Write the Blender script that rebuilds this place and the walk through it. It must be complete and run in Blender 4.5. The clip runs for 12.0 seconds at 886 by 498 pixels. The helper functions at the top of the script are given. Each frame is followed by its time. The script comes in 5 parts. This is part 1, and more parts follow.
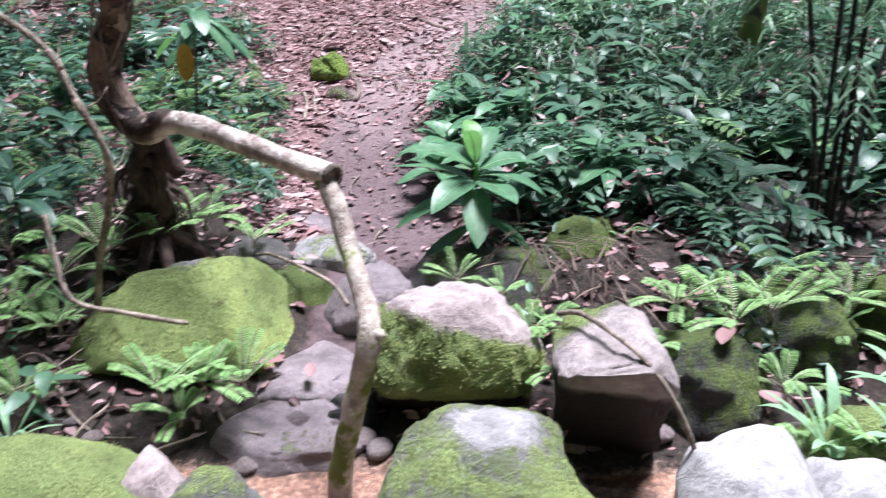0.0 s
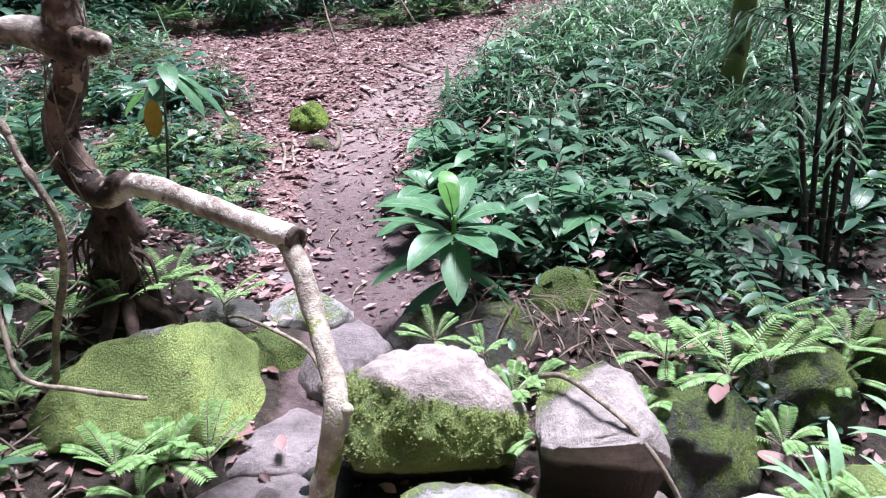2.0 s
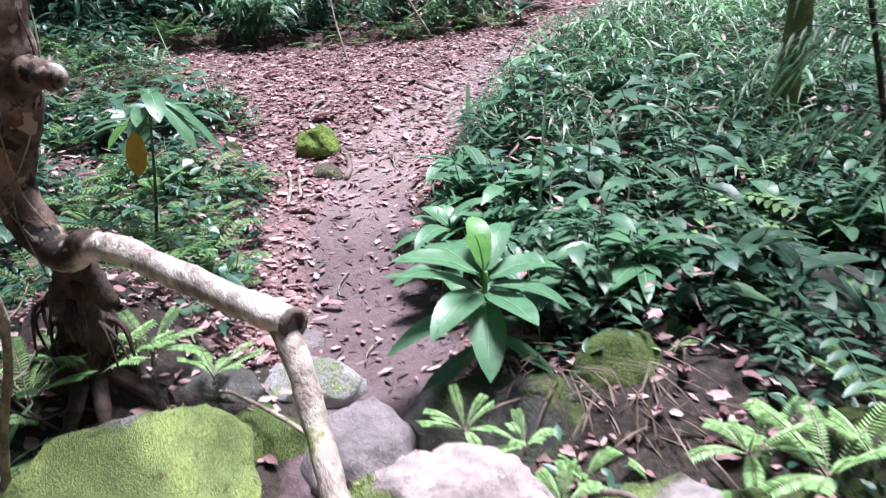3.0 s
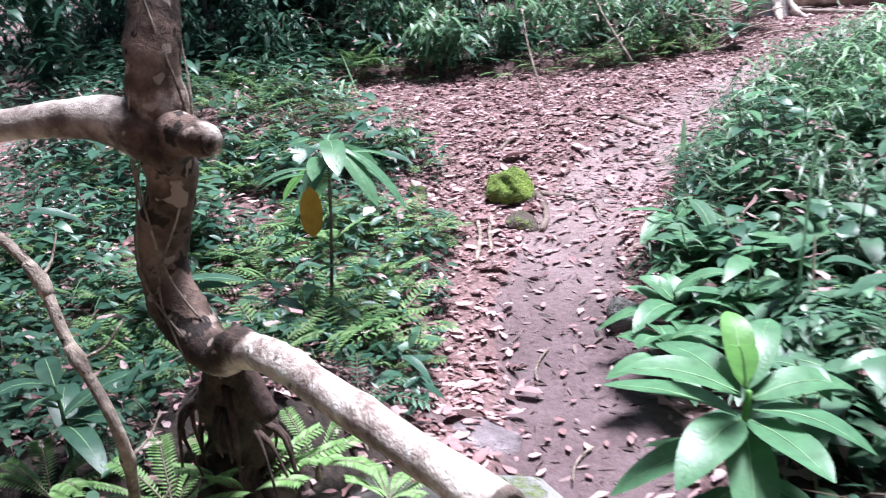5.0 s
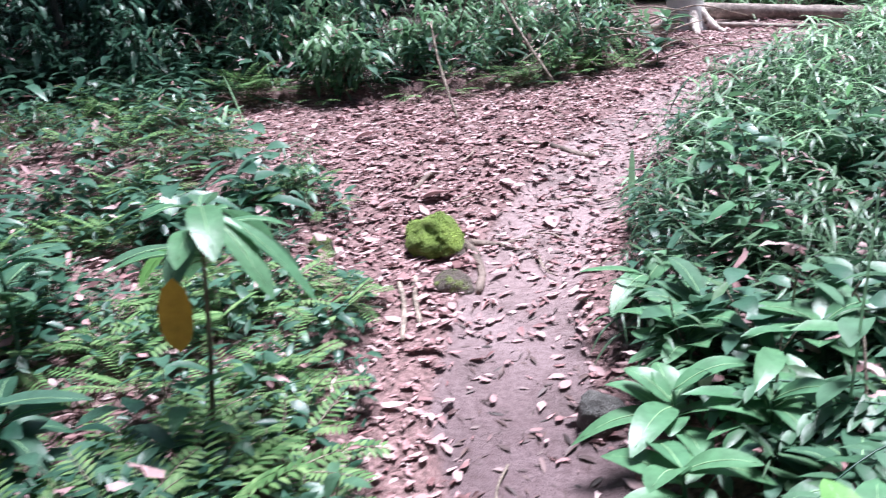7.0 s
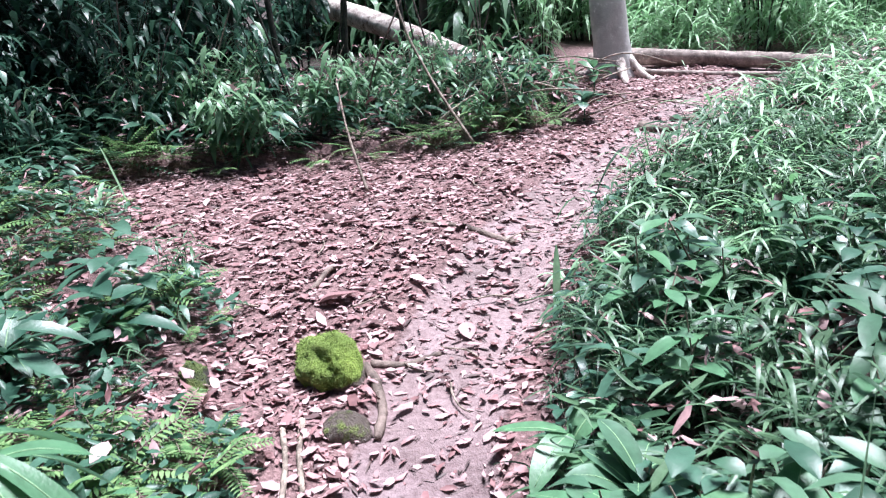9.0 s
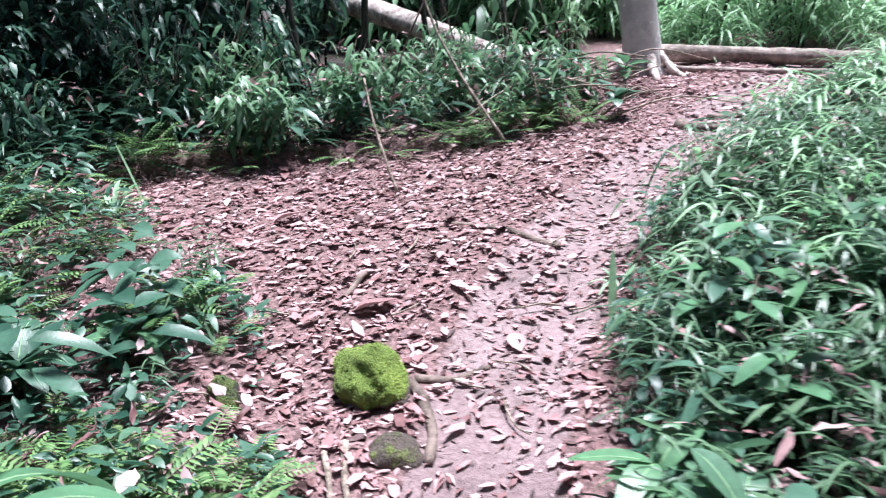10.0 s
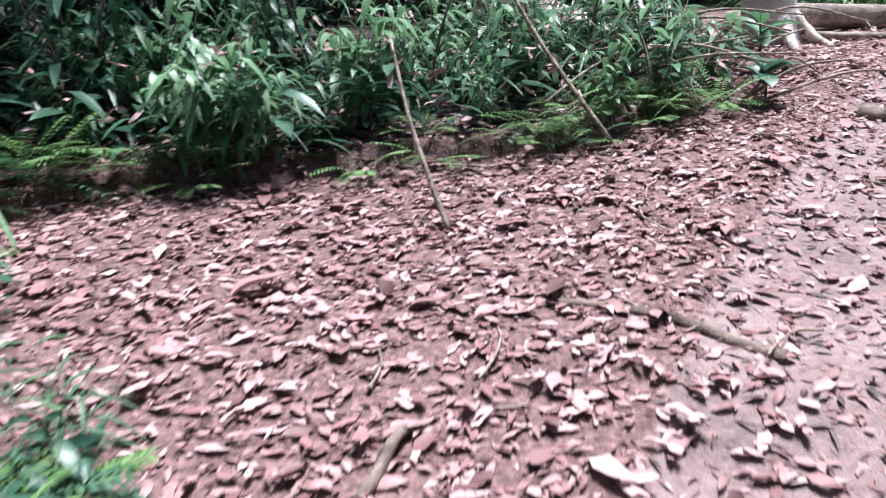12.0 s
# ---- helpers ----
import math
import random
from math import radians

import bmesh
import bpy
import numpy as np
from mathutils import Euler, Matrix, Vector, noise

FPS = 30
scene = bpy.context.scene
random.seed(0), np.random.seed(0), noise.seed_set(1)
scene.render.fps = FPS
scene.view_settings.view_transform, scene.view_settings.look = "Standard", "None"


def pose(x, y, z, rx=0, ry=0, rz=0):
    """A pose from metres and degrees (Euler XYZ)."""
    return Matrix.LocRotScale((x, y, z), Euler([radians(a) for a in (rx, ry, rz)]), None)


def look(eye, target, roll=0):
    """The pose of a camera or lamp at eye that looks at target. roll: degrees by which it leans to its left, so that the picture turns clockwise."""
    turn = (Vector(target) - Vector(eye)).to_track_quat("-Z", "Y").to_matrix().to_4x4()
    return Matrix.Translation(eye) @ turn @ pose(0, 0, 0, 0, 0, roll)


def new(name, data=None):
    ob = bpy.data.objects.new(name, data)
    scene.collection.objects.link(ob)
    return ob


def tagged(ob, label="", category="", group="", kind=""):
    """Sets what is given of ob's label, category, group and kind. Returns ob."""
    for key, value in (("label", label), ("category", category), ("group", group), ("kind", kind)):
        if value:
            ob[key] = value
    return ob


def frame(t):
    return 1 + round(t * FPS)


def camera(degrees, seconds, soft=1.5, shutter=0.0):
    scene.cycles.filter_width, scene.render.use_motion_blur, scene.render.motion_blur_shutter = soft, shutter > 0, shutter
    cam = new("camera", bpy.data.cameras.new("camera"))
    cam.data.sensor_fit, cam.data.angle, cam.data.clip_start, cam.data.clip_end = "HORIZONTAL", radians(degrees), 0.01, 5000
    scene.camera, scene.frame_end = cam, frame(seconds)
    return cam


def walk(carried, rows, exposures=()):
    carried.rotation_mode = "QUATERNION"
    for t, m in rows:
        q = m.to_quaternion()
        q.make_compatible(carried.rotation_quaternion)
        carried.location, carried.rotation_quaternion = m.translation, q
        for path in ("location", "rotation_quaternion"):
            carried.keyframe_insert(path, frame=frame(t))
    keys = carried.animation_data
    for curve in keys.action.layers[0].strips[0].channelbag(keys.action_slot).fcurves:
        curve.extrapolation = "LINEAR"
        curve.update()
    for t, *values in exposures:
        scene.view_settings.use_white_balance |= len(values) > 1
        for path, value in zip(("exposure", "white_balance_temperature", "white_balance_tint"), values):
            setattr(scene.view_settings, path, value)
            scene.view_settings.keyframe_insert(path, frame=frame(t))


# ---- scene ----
cam = camera(55.2, 12.0, 1.1, 0.5)
METRES, EYE, TILT, LEAN, TURN = 5.7, 1.6, -21.0, 0.0, 0.0
ROWS = [
    (0.0, 0.0, 0.0, 0.0, 0.0, 0.0, -0.0),
    (0.5, 0.0115, 0.0081, 0.0065, -2.61, 0.75, 1.3),
    (1.0, 0.0074, 0.0117, 0.007, -1.89, 1.47, 1.44),
    (1.5, 0.0049, 0.0153, 0.0099, -0.92, 2.1, 1.47),
    (2.0, 0.0129, 0.0252, 0.0121, -0.21, 2.63, 1.69),
    (2.5, 0.0153, 0.0664, 0.021, 0.3, 2.93, 1.84),
    (3.0, 0.0054, 0.1156, 0.0482, 0.73, 3.2, 1.94),
    (3.5, -0.0043, 0.1406, 0.0635, 1.9, 3.75, 1.66),
    (5.5, -0.0493, 0.2618, 0.1003, 13.75, 4.88, -1.08),
    (6.0, -0.0759, 0.3085, 0.1092, 12.96, 4.92, -0.78),
    (6.5, -0.0791, 0.3387, 0.1332, 8.63, 5.34, 0.74),
    (7.0, -0.0691, 0.3615, 0.1437, 5.55, 5.72, 1.9),
    (7.5, -0.0383, 0.398, 0.1665, 4.04, 5.78, 2.65),
    (9.5, -0.0529, 0.4676, 0.2365, 1.29, 6.85, 3.52),
    (10.0, -0.077, 0.5021, 0.2366, 1.66, 6.79, 3.28),
    (10.5, -0.1143, 0.5858, 0.2491, 2.61, 6.4, 2.84),
    (11.0, -0.126, 0.6892, 0.2639, 3.33, 6.08, 2.78),
    (11.5, -0.1258, 0.7812, 0.2983, 3.74, 6.03, 2.84),
    (12.0, -0.1213, 0.8526, 0.3354, 2.94, 6.16, 3.35),
]
walk(cam, [(t, pose(0, 0, EYE, TILT, LEAN, TURN) @ pose(METRES * x, METRES * y, METRES * z, 90 + pitch, roll, yaw)) for t, x, y, z, yaw, pitch, roll in ROWS],
     exposures=[(0.0, 1.4, 5520, 14), (3.0, 1.5, 5520, 14), (5.5, 1.65, 5480, 15), (10.0, 1.65, 5520, 14), (12.0, 1.45, 5650, 11)])

# ---- light ----
world = bpy.data.worlds.new("world")
scene.world = world
world.use_nodes = True
wn = world.node_tree.nodes
sky = wn.new("ShaderNodeTexSky")
sky.sky_type, sky.sun_disc = "NISHITA", False
sky.sun_elevation, sky.sun_rotation = radians(75), radians(40)
sky.air_density, sky.dust_density, sky.ozone_density = 1.0, 4.0, 1.0
world.node_tree.links.new(sky.outputs[0], wn["Background"].inputs[0])
wn["Background"].inputs[1].default_value = 0.032
sun = bpy.data.lights.new("sun", "SUN")
sun.energy, sun.angle, sun.color = 4.8, radians(20), (1.0, 0.95, 0.88)
sun_ob = new("sun", sun)
sun_ob.matrix_world = look((3.0, 6.2, 14.0), (0.6, 3.4, 0.0))

RNG = random.Random(7)


# ---- materials ----
def material(name):
    m = bpy.data.materials.new(name)
    m.use_nodes = True
    nt = m.node_tree
    return m, nt, nt.nodes["Principled BSDF"], nt.nodes["Material Output"]


def noise_node(nt, scale, detail=4.0, rough=0.6, coord="Object"):
    tc = nt.nodes.new("ShaderNodeTexCoord")
    n = nt.nodes.new("ShaderNodeTexNoise")
    n.inputs["Scale"].default_value = scale
    n.inputs["Detail"].default_value = detail
    n.inputs["Roughness"].default_value = rough
    nt.links.new(tc.outputs[coord], n.inputs["Vector"])
    return n.outputs["Fac"]


def ramp(nt, fac, stops):
    r = nt.nodes.new("ShaderNodeValToRGB")
    e = r.color_ramp.elements
    while len(e) < len(stops):
        e.new(0.5)
    for el, (p, c) in zip(e, stops):
        el.position, el.color = p, (*c, 1)
    nt.links.new(fac, r.inputs[0])
    return r.outputs[0]


def blend(nt, fac, a, b, kind="MIX"):
    m = nt.nodes.new("ShaderNodeMix")
    m.data_type, m.blend_type = "RGBA", kind
    for sock, v in ((m.inputs[0], fac), (m.inputs[6], a), (m.inputs[7], b)):
        if isinstance(v, (int, float)):
            sock.default_value = v
        elif isinstance(v, tuple):
            sock.default_value = (*v, 1)
        else:
            nt.links.new(v, sock)
    return m.outputs[2]


def maths(nt, op, a, b=0.0, c=0.0):
    m = nt.nodes.new("ShaderNodeMath")
    m.operation = op
    for sock, v in zip(m.inputs, (a, b, c)):
        if isinstance(v, (int, float)):
            sock.default_value = v
        else:
            nt.links.new(v, sock)
    return m.outputs[0]


def step(nt, v, lo, hi):
    m = nt.nodes.new("ShaderNodeMapRange")
    m.interpolation_type = "SMOOTHSTEP"
    nt.links.new(v, m.inputs[0])
    m.inputs[1].default_value, m.inputs[2].default_value = lo, hi
    return m.outputs[0]


def bump(nt, bsdf, height, strength, dist):
    b = nt.nodes.new("ShaderNodeBump")
    b.inputs["Strength"].default_value = strength
    b.inputs["Distance"].default_value = dist
    nt.links.new(height, b.inputs["Height"])
    nt.links.new(b.outputs[0], bsdf.inputs["Normal"])


def set_rough(bsdf, v, spec=0.5):
    bsdf.inputs["Roughness"].default_value = v
    bsdf.inputs["Specular IOR Level"].default_value = spec


def up_facing(nt):
    g = nt.nodes.new("ShaderNodeNewGeometry")
    x = nt.nodes.new("ShaderNodeSeparateXYZ")
    nt.links.new(g.outputs["Normal"], x.inputs[0])
    return x.outputs[2]


def attr(nt, name):
    a = nt.nodes.new("ShaderNodeAttribute")
    a.attribute_name = name
    return a.outputs["Fac"]


def ground_material():
    m, nt, b, out = material("forest_ground")
    n1, n2, n3 = noise_node(nt, 3.0, 6), noise_node(nt, 38.0, 5, 0.7), noise_node(nt, 160.0, 3)
    floor = ramp(nt, n2, [(0.3, (0.05, 0.03, 0.029)), (0.5, (0.165, 0.096, 0.094)), (0.68, (0.33, 0.205, 0.2))])
    clay = ramp(nt, n1, [(0.3, (0.12, 0.08, 0.08)), (0.5, (0.215, 0.142, 0.147)), (0.7, (0.31, 0.222, 0.23))])
    clay = blend(nt, 0.35, clay, ramp(nt, n2, [(0.35, (0.12, 0.08, 0.075)), (0.65, (0.42, 0.33, 0.32))]))
    clay = blend(nt, attr(nt, "moist"), clay, blend(nt, 1.0, clay, (0.5, 0.47, 0.5), "MULTIPLY"))
    sand = ramp(nt, n2, [(0.32, (0.06, 0.032, 0.025)), (0.5, (0.22, 0.13, 0.10)), (0.68, (0.44, 0.31, 0.255))])
    edge = maths(nt, "ADD", attr(nt, "trail"), maths(nt, "MULTIPLY_ADD", n2, 0.5, -0.25))
    col = blend(nt, step(nt, edge, 0.35, 0.6), floor, clay)
    # dark humus, which also paints the shade under plants and between rocks
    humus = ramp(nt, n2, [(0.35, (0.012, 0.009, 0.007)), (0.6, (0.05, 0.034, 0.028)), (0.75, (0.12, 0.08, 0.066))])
    col = blend(nt, step(nt, maths(nt, "ADD", attr(nt, "damp_shade"), maths(nt, "MULTIPLY_ADD", n1, 0.8, -0.4)), 0.35, 0.6), col, humus)
    wet = step(nt, maths(nt, "ADD", attr(nt, "wet"), maths(nt, "ADD", maths(nt, "MULTIPLY_ADD", n1, 1.4, -0.7), maths(nt, "MULTIPLY_ADD", n2, 0.5, -0.25))), 0.35, 0.65)
    col = blend(nt, wet, col, sand)
    nt.links.new(col, b.inputs["Base Color"])
    nt.links.new(maths(nt, "MULTIPLY_ADD", wet, -0.5, 0.82), b.inputs["Roughness"])
    b.inputs["Specular IOR Level"].default_value = 0.35
    bump(nt, b, maths(nt, "ADD", n2, maths(nt, "MULTIPLY", n3, 0.5)), 0.8, 0.02)
    return m


def rock_material(name, tone, moss_tone=((0.22, 0.29, 0.10), (0.46, 0.56, 0.24)), wet=0.0):
    """Stone with moss where the mesh's own moss mask, broken up by noise, says so."""
    m, nt, b, out = material(name)
    n1, n2, n3 = noise_node(nt, 4.0, 6), noise_node(nt, 24.0, 8, 0.72), noise_node(nt, 130.0, 4, 0.75)
    c = [tuple(k * v for v in tone) for k in (0.35, 0.9, 1.5)]
    stone = ramp(nt, n2, [(0.3, c[0]), (0.5, c[1]), (0.7, c[2])])
    stone = blend(nt, 0.45, stone, ramp(nt, n1, [(0.35, c[0]), (0.5, c[1]), (0.62, c[2])]))
    stone = blend(nt, maths(nt, "MULTIPLY", step(nt, n3, 0.6, 0.68), step(nt, n1, 0.45, 0.6)), stone, (0.6, 0.58, 0.54))
    green = ramp(nt, n3, [(0.32, moss_tone[0]), (0.62, moss_tone[1])])
    green = blend(nt, step(nt, n2, 0.54, 0.74), green, (0.16, 0.14, 0.07))
    green = blend(nt, 1.0, green, ramp(nt, n1, [(0.36, (0.58, 0.6, 0.5)), (0.52, (0.92, 0.92, 0.82)), (0.64, (1.25, 1.2, 1.0))]), "MULTIPLY")
    mask = maths(nt, "ADD", attr(nt, "moss"), maths(nt, "ADD", maths(nt, "MULTIPLY_ADD", n2, 1.1, -0.55), maths(nt, "MULTIPLY_ADD", n1, 1.2, -0.6)))
    mask = step(nt, mask, 0.36, 0.66)
    # near-black towards the foot: wet stone plus overhang shade put into the colour
    wet_shade = step(nt, maths(nt, "ADD", attr(nt, "wet_shade"), maths(nt, "MULTIPLY_ADD", n2, 0.6, -0.3)), 0.3, 0.7)
    stone = blend(nt, wet_shade, stone, blend(nt, 1.0, stone, (0.03, 0.027, 0.026), "MULTIPLY"))
    nt.links.new(blend(nt, mask, stone, green), b.inputs["Base Color"])
    nt.links.new(maths(nt, "MULTIPLY_ADD", mask, 0.3 + 0.3 * wet, 0.6 - 0.33 * wet), b.inputs["Roughness"])
    b.inputs["Specular IOR Level"].default_value = 0.28
    h = maths(nt, "ADD", maths(nt, "MULTIPLY", n2, 0.9), maths(nt, "MULTIPLY", n3, maths(nt, "MULTIPLY_ADD", mask, 1.1, 0.3)))
    bump(nt, b, h, 1.0, 0.022)
    return m


def bark_material(name, dark, light, moss=0.0, scale=1.0):
    m, nt, b, out = material(name)
    n1, n2, n3 = noise_node(nt, 7.0 * scale, 5), noise_node(nt, 30.0 * scale, 6, 0.7), noise_node(nt, 140.0 * scale, 3)
    mid = tuple((a + c) / 2 for a, c in zip(dark, light))
    col = ramp(nt, n1, [(0.40, dark), (0.5, mid), (0.58, light)])
    col = blend(nt, 0.35, col, ramp(nt, n2, [(0.38, dark), (0.58, light)]))
    spots = maths(nt, "MULTIPLY", step(nt, n2, 0.60, 0.66), 0.8)
    col = blend(nt, spots, col, tuple(min(0.8, 1.35 * v) for v in light))
    n4 = noise_node(nt, 11.0 * scale, 3)
    col = blend(nt, step(nt, n4, 0.66, 0.7), col, tuple(0.5 * v for v in dark))
    if moss:
        col = blend(nt, step(nt, n1, 0.62 - 0.3 * moss, 0.72 - 0.3 * moss), col, (0.17, 0.19, 0.05))
    nt.links.new(col, b.inputs["Base Color"])
    set_rough(b, 0.75, 0.3)
    bump(nt, b, maths(nt, "ADD", n2, maths(nt, "MULTIPLY", n3, 0.6)), 0.7, 0.012)
    return m


def trunk_material():
    """Dark blotched bark that turns pale towards the leaning limb."""
    m, nt, b, out = material("blotched_trunk_bark")
    n1, n2, n3 = noise_node(nt, 8.0, 5), noise_node(nt, 32.0, 6, 0.7), noise_node(nt, 140.0, 3)
    dark = ramp(nt, n1, [(0.4, (0.03, 0.018, 0.014)), (0.52, (0.125, 0.08, 0.064)), (0.64, (0.27, 0.185, 0.15))])
    pale = ramp(nt, n1, [(0.36, (0.16, 0.115, 0.10)), (0.48, (0.45, 0.37, 0.33)), (0.6, (0.76, 0.67, 0.61))])
    f = step(nt, maths(nt, "ADD", attr(nt, "pale"), maths(nt, "MULTIPLY_ADD", n1, 1.6, -0.8)), 0.3, 0.7)
    n5 = noise_node(nt, 16.0, 3, 0.5)
    dark = blend(nt, step(nt, n5, 0.56, 0.62), dark, (0.02, 0.013, 0.011))
    dark = blend(nt, maths(nt, "MULTIPLY", step(nt, noise_node(nt, 21.0, 2, 0.4), 0.62, 0.66), 0.7), dark, (0.42, 0.33, 0.28))
    col = blend(nt, f, dark, pale)
    col = blend(nt, maths(nt, "MULTIPLY", step(nt, n2, 0.62, 0.72), 0.22), col, (0.5, 0.43, 0.38))
    nt.links.new(col, b.inputs["Base Color"])
    set_rough(b, 0.75, 0.3)
    bump(nt, b, maths(nt, "ADD", n2, maths(nt, "MULTIPLY", n3, 0.3)), 0.7, 0.012)
    return m


def leaf_material(name, tones, rough=0.42, through_light=0.3, spec=0.38):
    m, nt, b, out = material(name)
    g = nt.nodes.new("ShaderNodeNewGeometry")
    oi = nt.nodes.new("ShaderNodeObjectInfo")
    r = maths(nt, "FRACT", maths(nt, "MULTIPLY_ADD", oi.outputs["Random"], 0.35, maths(nt, "MULTIPLY", g.outputs["Random Per Island"], 0.999)))
    n = len(tones) - 1
    col = ramp(nt, r, [(i / n, c) for i, c in enumerate(tones)])
    n1 = noise_node(nt, 28.0, 4)
    col = blend(nt, 0.5, col, ramp(nt, n1, [(0.3, (0.35, 0.35, 0.35)), (0.7, (1.0, 1.0, 1.0))]), "MULTIPLY")
    nt.links.new(col, b.inputs["Base Color"])
    set_rough(b, rough, spec)
    bump(nt, b, noise_node(nt, 90.0, 2), 0.25, 0.004)
    t = nt.nodes.new("ShaderNodeBsdfTranslucent")
    nt.links.new(col, t.inputs[0])
    mix = nt.nodes.new("ShaderNodeMixShader")
    mix.inputs[0].default_value = through_light
    nt.links.new(b.outputs[0], mix.inputs[1])
    nt.links.new(t.outputs[0], mix.inputs[2])
    nt.links.new(mix.outputs[0], out.inputs[0])
    return m


def water_material():
    m, nt, b, out = material("stream_water")
    b.inputs["Base Color"].default_value = (0.75, 0.6, 0.5, 1)
    b.inputs["Transmission Weight"].default_value = 0.95
    b.inputs["IOR"].default_value = 1.33
    set_rough(b, 0.05)
    bump(nt, b, noise_node(nt, 14.0, 2), 0.25, 0.02)
    return m


GROUND = ground_material()
WATER = water_material()
ROCK_PALE = rock_material("pale_stone", (0.50, 0.47, 0.48))
ROCK_PINK = rock_material("pinkish_stone", (0.46, 0.37, 0.365))
ROCK_MID = rock_material("mid_grey_stone", (0.37, 0.345, 0.35))
ROCK_GREY = rock_material("grey_stone", (0.25, 0.24, 0.245))
ROCK_GREEN = rock_material("moss_cushion", (0.13, 0.10, 0.085), ((0.14, 0.22, 0.04), (0.32, 0.43, 0.11)))
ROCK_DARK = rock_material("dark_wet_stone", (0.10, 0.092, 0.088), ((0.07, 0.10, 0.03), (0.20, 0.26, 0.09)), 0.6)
ROCK_SLAB = rock_material("bare_slab_stone", (0.27, 0.22, 0.235), wet=0.7)
ROCK_MOSSY = rock_material("stone_under_pale_moss", (0.27, 0.25, 0.25), ((0.27, 0.36, 0.12), (0.52, 0.62, 0.26)))
ROCK_MAUVE = rock_material("mauve_stone", (0.40, 0.335, 0.33))
BARK = bark_material("brown_bark", (0.03, 0.02, 0.016), (0.22, 0.165, 0.14))
BARK_PALE = bark_material("pale_blotched_bark", (0.17, 0.12, 0.105), (0.78, 0.68, 0.62))
BARK_MOSS = bark_material("moss_stained_bark", (0.20, 0.15, 0.125), (0.70, 0.62, 0.55), 0.42)
BARK_GREY = bark_material("smooth_grey_bark", (0.38, 0.36, 0.35), (0.60, 0.58, 0.56), scale=0.5)
BARK_DARK = bark_material("dark_stem_bark", (0.012, 0.011, 0.009), (0.05, 0.045, 0.035))
BARK_TRUNK = trunk_material()
BARK_ROT = bark_material("rotten_bark", (0.016, 0.010, 0.009), (0.10, 0.062, 0.052), scale=1.6)
TWIG = bark_material("dry_twig", (0.10, 0.075, 0.06), (0.42, 0.34, 0.28), scale=2.0)
DEADWOOD = bark_material("weathered_log", (0.10, 0.075, 0.065), (0.36, 0.29, 0.26))
LEAF = leaf_material("green_leaf", [(0.038, 0.094, 0.050), (0.070, 0.159, 0.082), (0.119, 0.225, 0.133), (0.054, 0.131, 0.078)], 0.4)
LEAF_DARK = leaf_material("dark_green_leaf", [(0.026, 0.073, 0.049), (0.051, 0.125, 0.080), (0.086, 0.177, 0.117), (0.040, 0.104, 0.061)], 0.36)
LEAF_BROAD = leaf_material("broad_green_leaf", [(0.075, 0.185, 0.088), (0.13, 0.27, 0.13), (0.10, 0.225, 0.118)], 0.36, 0.3)
LEAF_LIME = leaf_material("young_green_leaf", [(0.14, 0.33, 0.08), (0.20, 0.41, 0.12)], 0.42, 0.4)
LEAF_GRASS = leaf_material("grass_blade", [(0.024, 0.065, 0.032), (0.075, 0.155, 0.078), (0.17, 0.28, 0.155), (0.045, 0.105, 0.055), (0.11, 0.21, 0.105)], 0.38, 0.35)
# lit copy of the blade green: stronger far daylight put into the colour
LEAF_SUN_TINT = leaf_material("grass_blade_sun_painted", [(0.15, 0.32, 0.13), (0.32, 0.53, 0.28), (0.469, 0.670, 0.426)], 0.42, 0.4)
LEAF_FERN = leaf_material("fern_green", [(0.17, 0.31, 0.09), (0.28, 0.46, 0.17), (0.40, 0.58, 0.27)], 0.45, 0.35)
LEAF_HERB = leaf_material("soft_herb_green", [(0.07, 0.16, 0.05), (0.14, 0.27, 0.09), (0.25, 0.38, 0.15), (0.10, 0.20, 0.07)], 0.5, 0.35)
LEAF_MID = leaf_material("mid_green_leaf", [(0.06, 0.14, 0.07), (0.13, 0.26, 0.13), (0.24, 0.40, 0.22), (0.10, 0.21, 0.11)], 0.38, 0.35)
LEAF_PALE = leaf_material("pale_strap_leaf", [(0.22, 0.42, 0.20), (0.32, 0.55, 0.30), (0.42, 0.62, 0.40)], 0.4, 0.4)
LEAF_YELLOW = leaf_material("yellowed_leaf", [(0.34, 0.20, 0.02), (0.40, 0.24, 0.03)], 0.5, 0.3)
LEAF_DRY = leaf_material("dead_leaf", [(0.07, 0.034, 0.034), (0.19, 0.092, 0.092), (0.34, 0.175, 0.178), (0.47, 0.285, 0.29), (0.56, 0.385, 0.39), (0.25, 0.13, 0.13), (0.38, 0.225, 0.227), (0.60, 0.45, 0.455)], 0.55, 0.12, 0.4)
MOSS = leaf_material("moss_shoot", [(0.17, 0.21, 0.07), (0.32, 0.38, 0.14), (0.48, 0.53, 0.23), (0.28, 0.255, 0.115)], 0.7, 0.35, 0.2)
RIB = leaf_material("pale_midrib", [(0.24, 0.42, 0.2), (0.32, 0.5, 0.27)], 0.45, 0.2)
LEAF_BITS = leaf_material("trodden_leaf_bits", [(0.025, 0.014, 0.013), (0.07, 0.04, 0.038), (0.13, 0.075, 0.07), (0.045, 0.025, 0.024), (0.3, 0.2, 0.195)], 0.6, 0.05, 0.4)
MOSS_DEEP = leaf_material("deep_moss_shoot", [(0.14, 0.22, 0.04), (0.28, 0.40, 0.09), (0.42, 0.53, 0.16), (0.22, 0.24, 0.08)], 0.75, 0.3, 0.2)
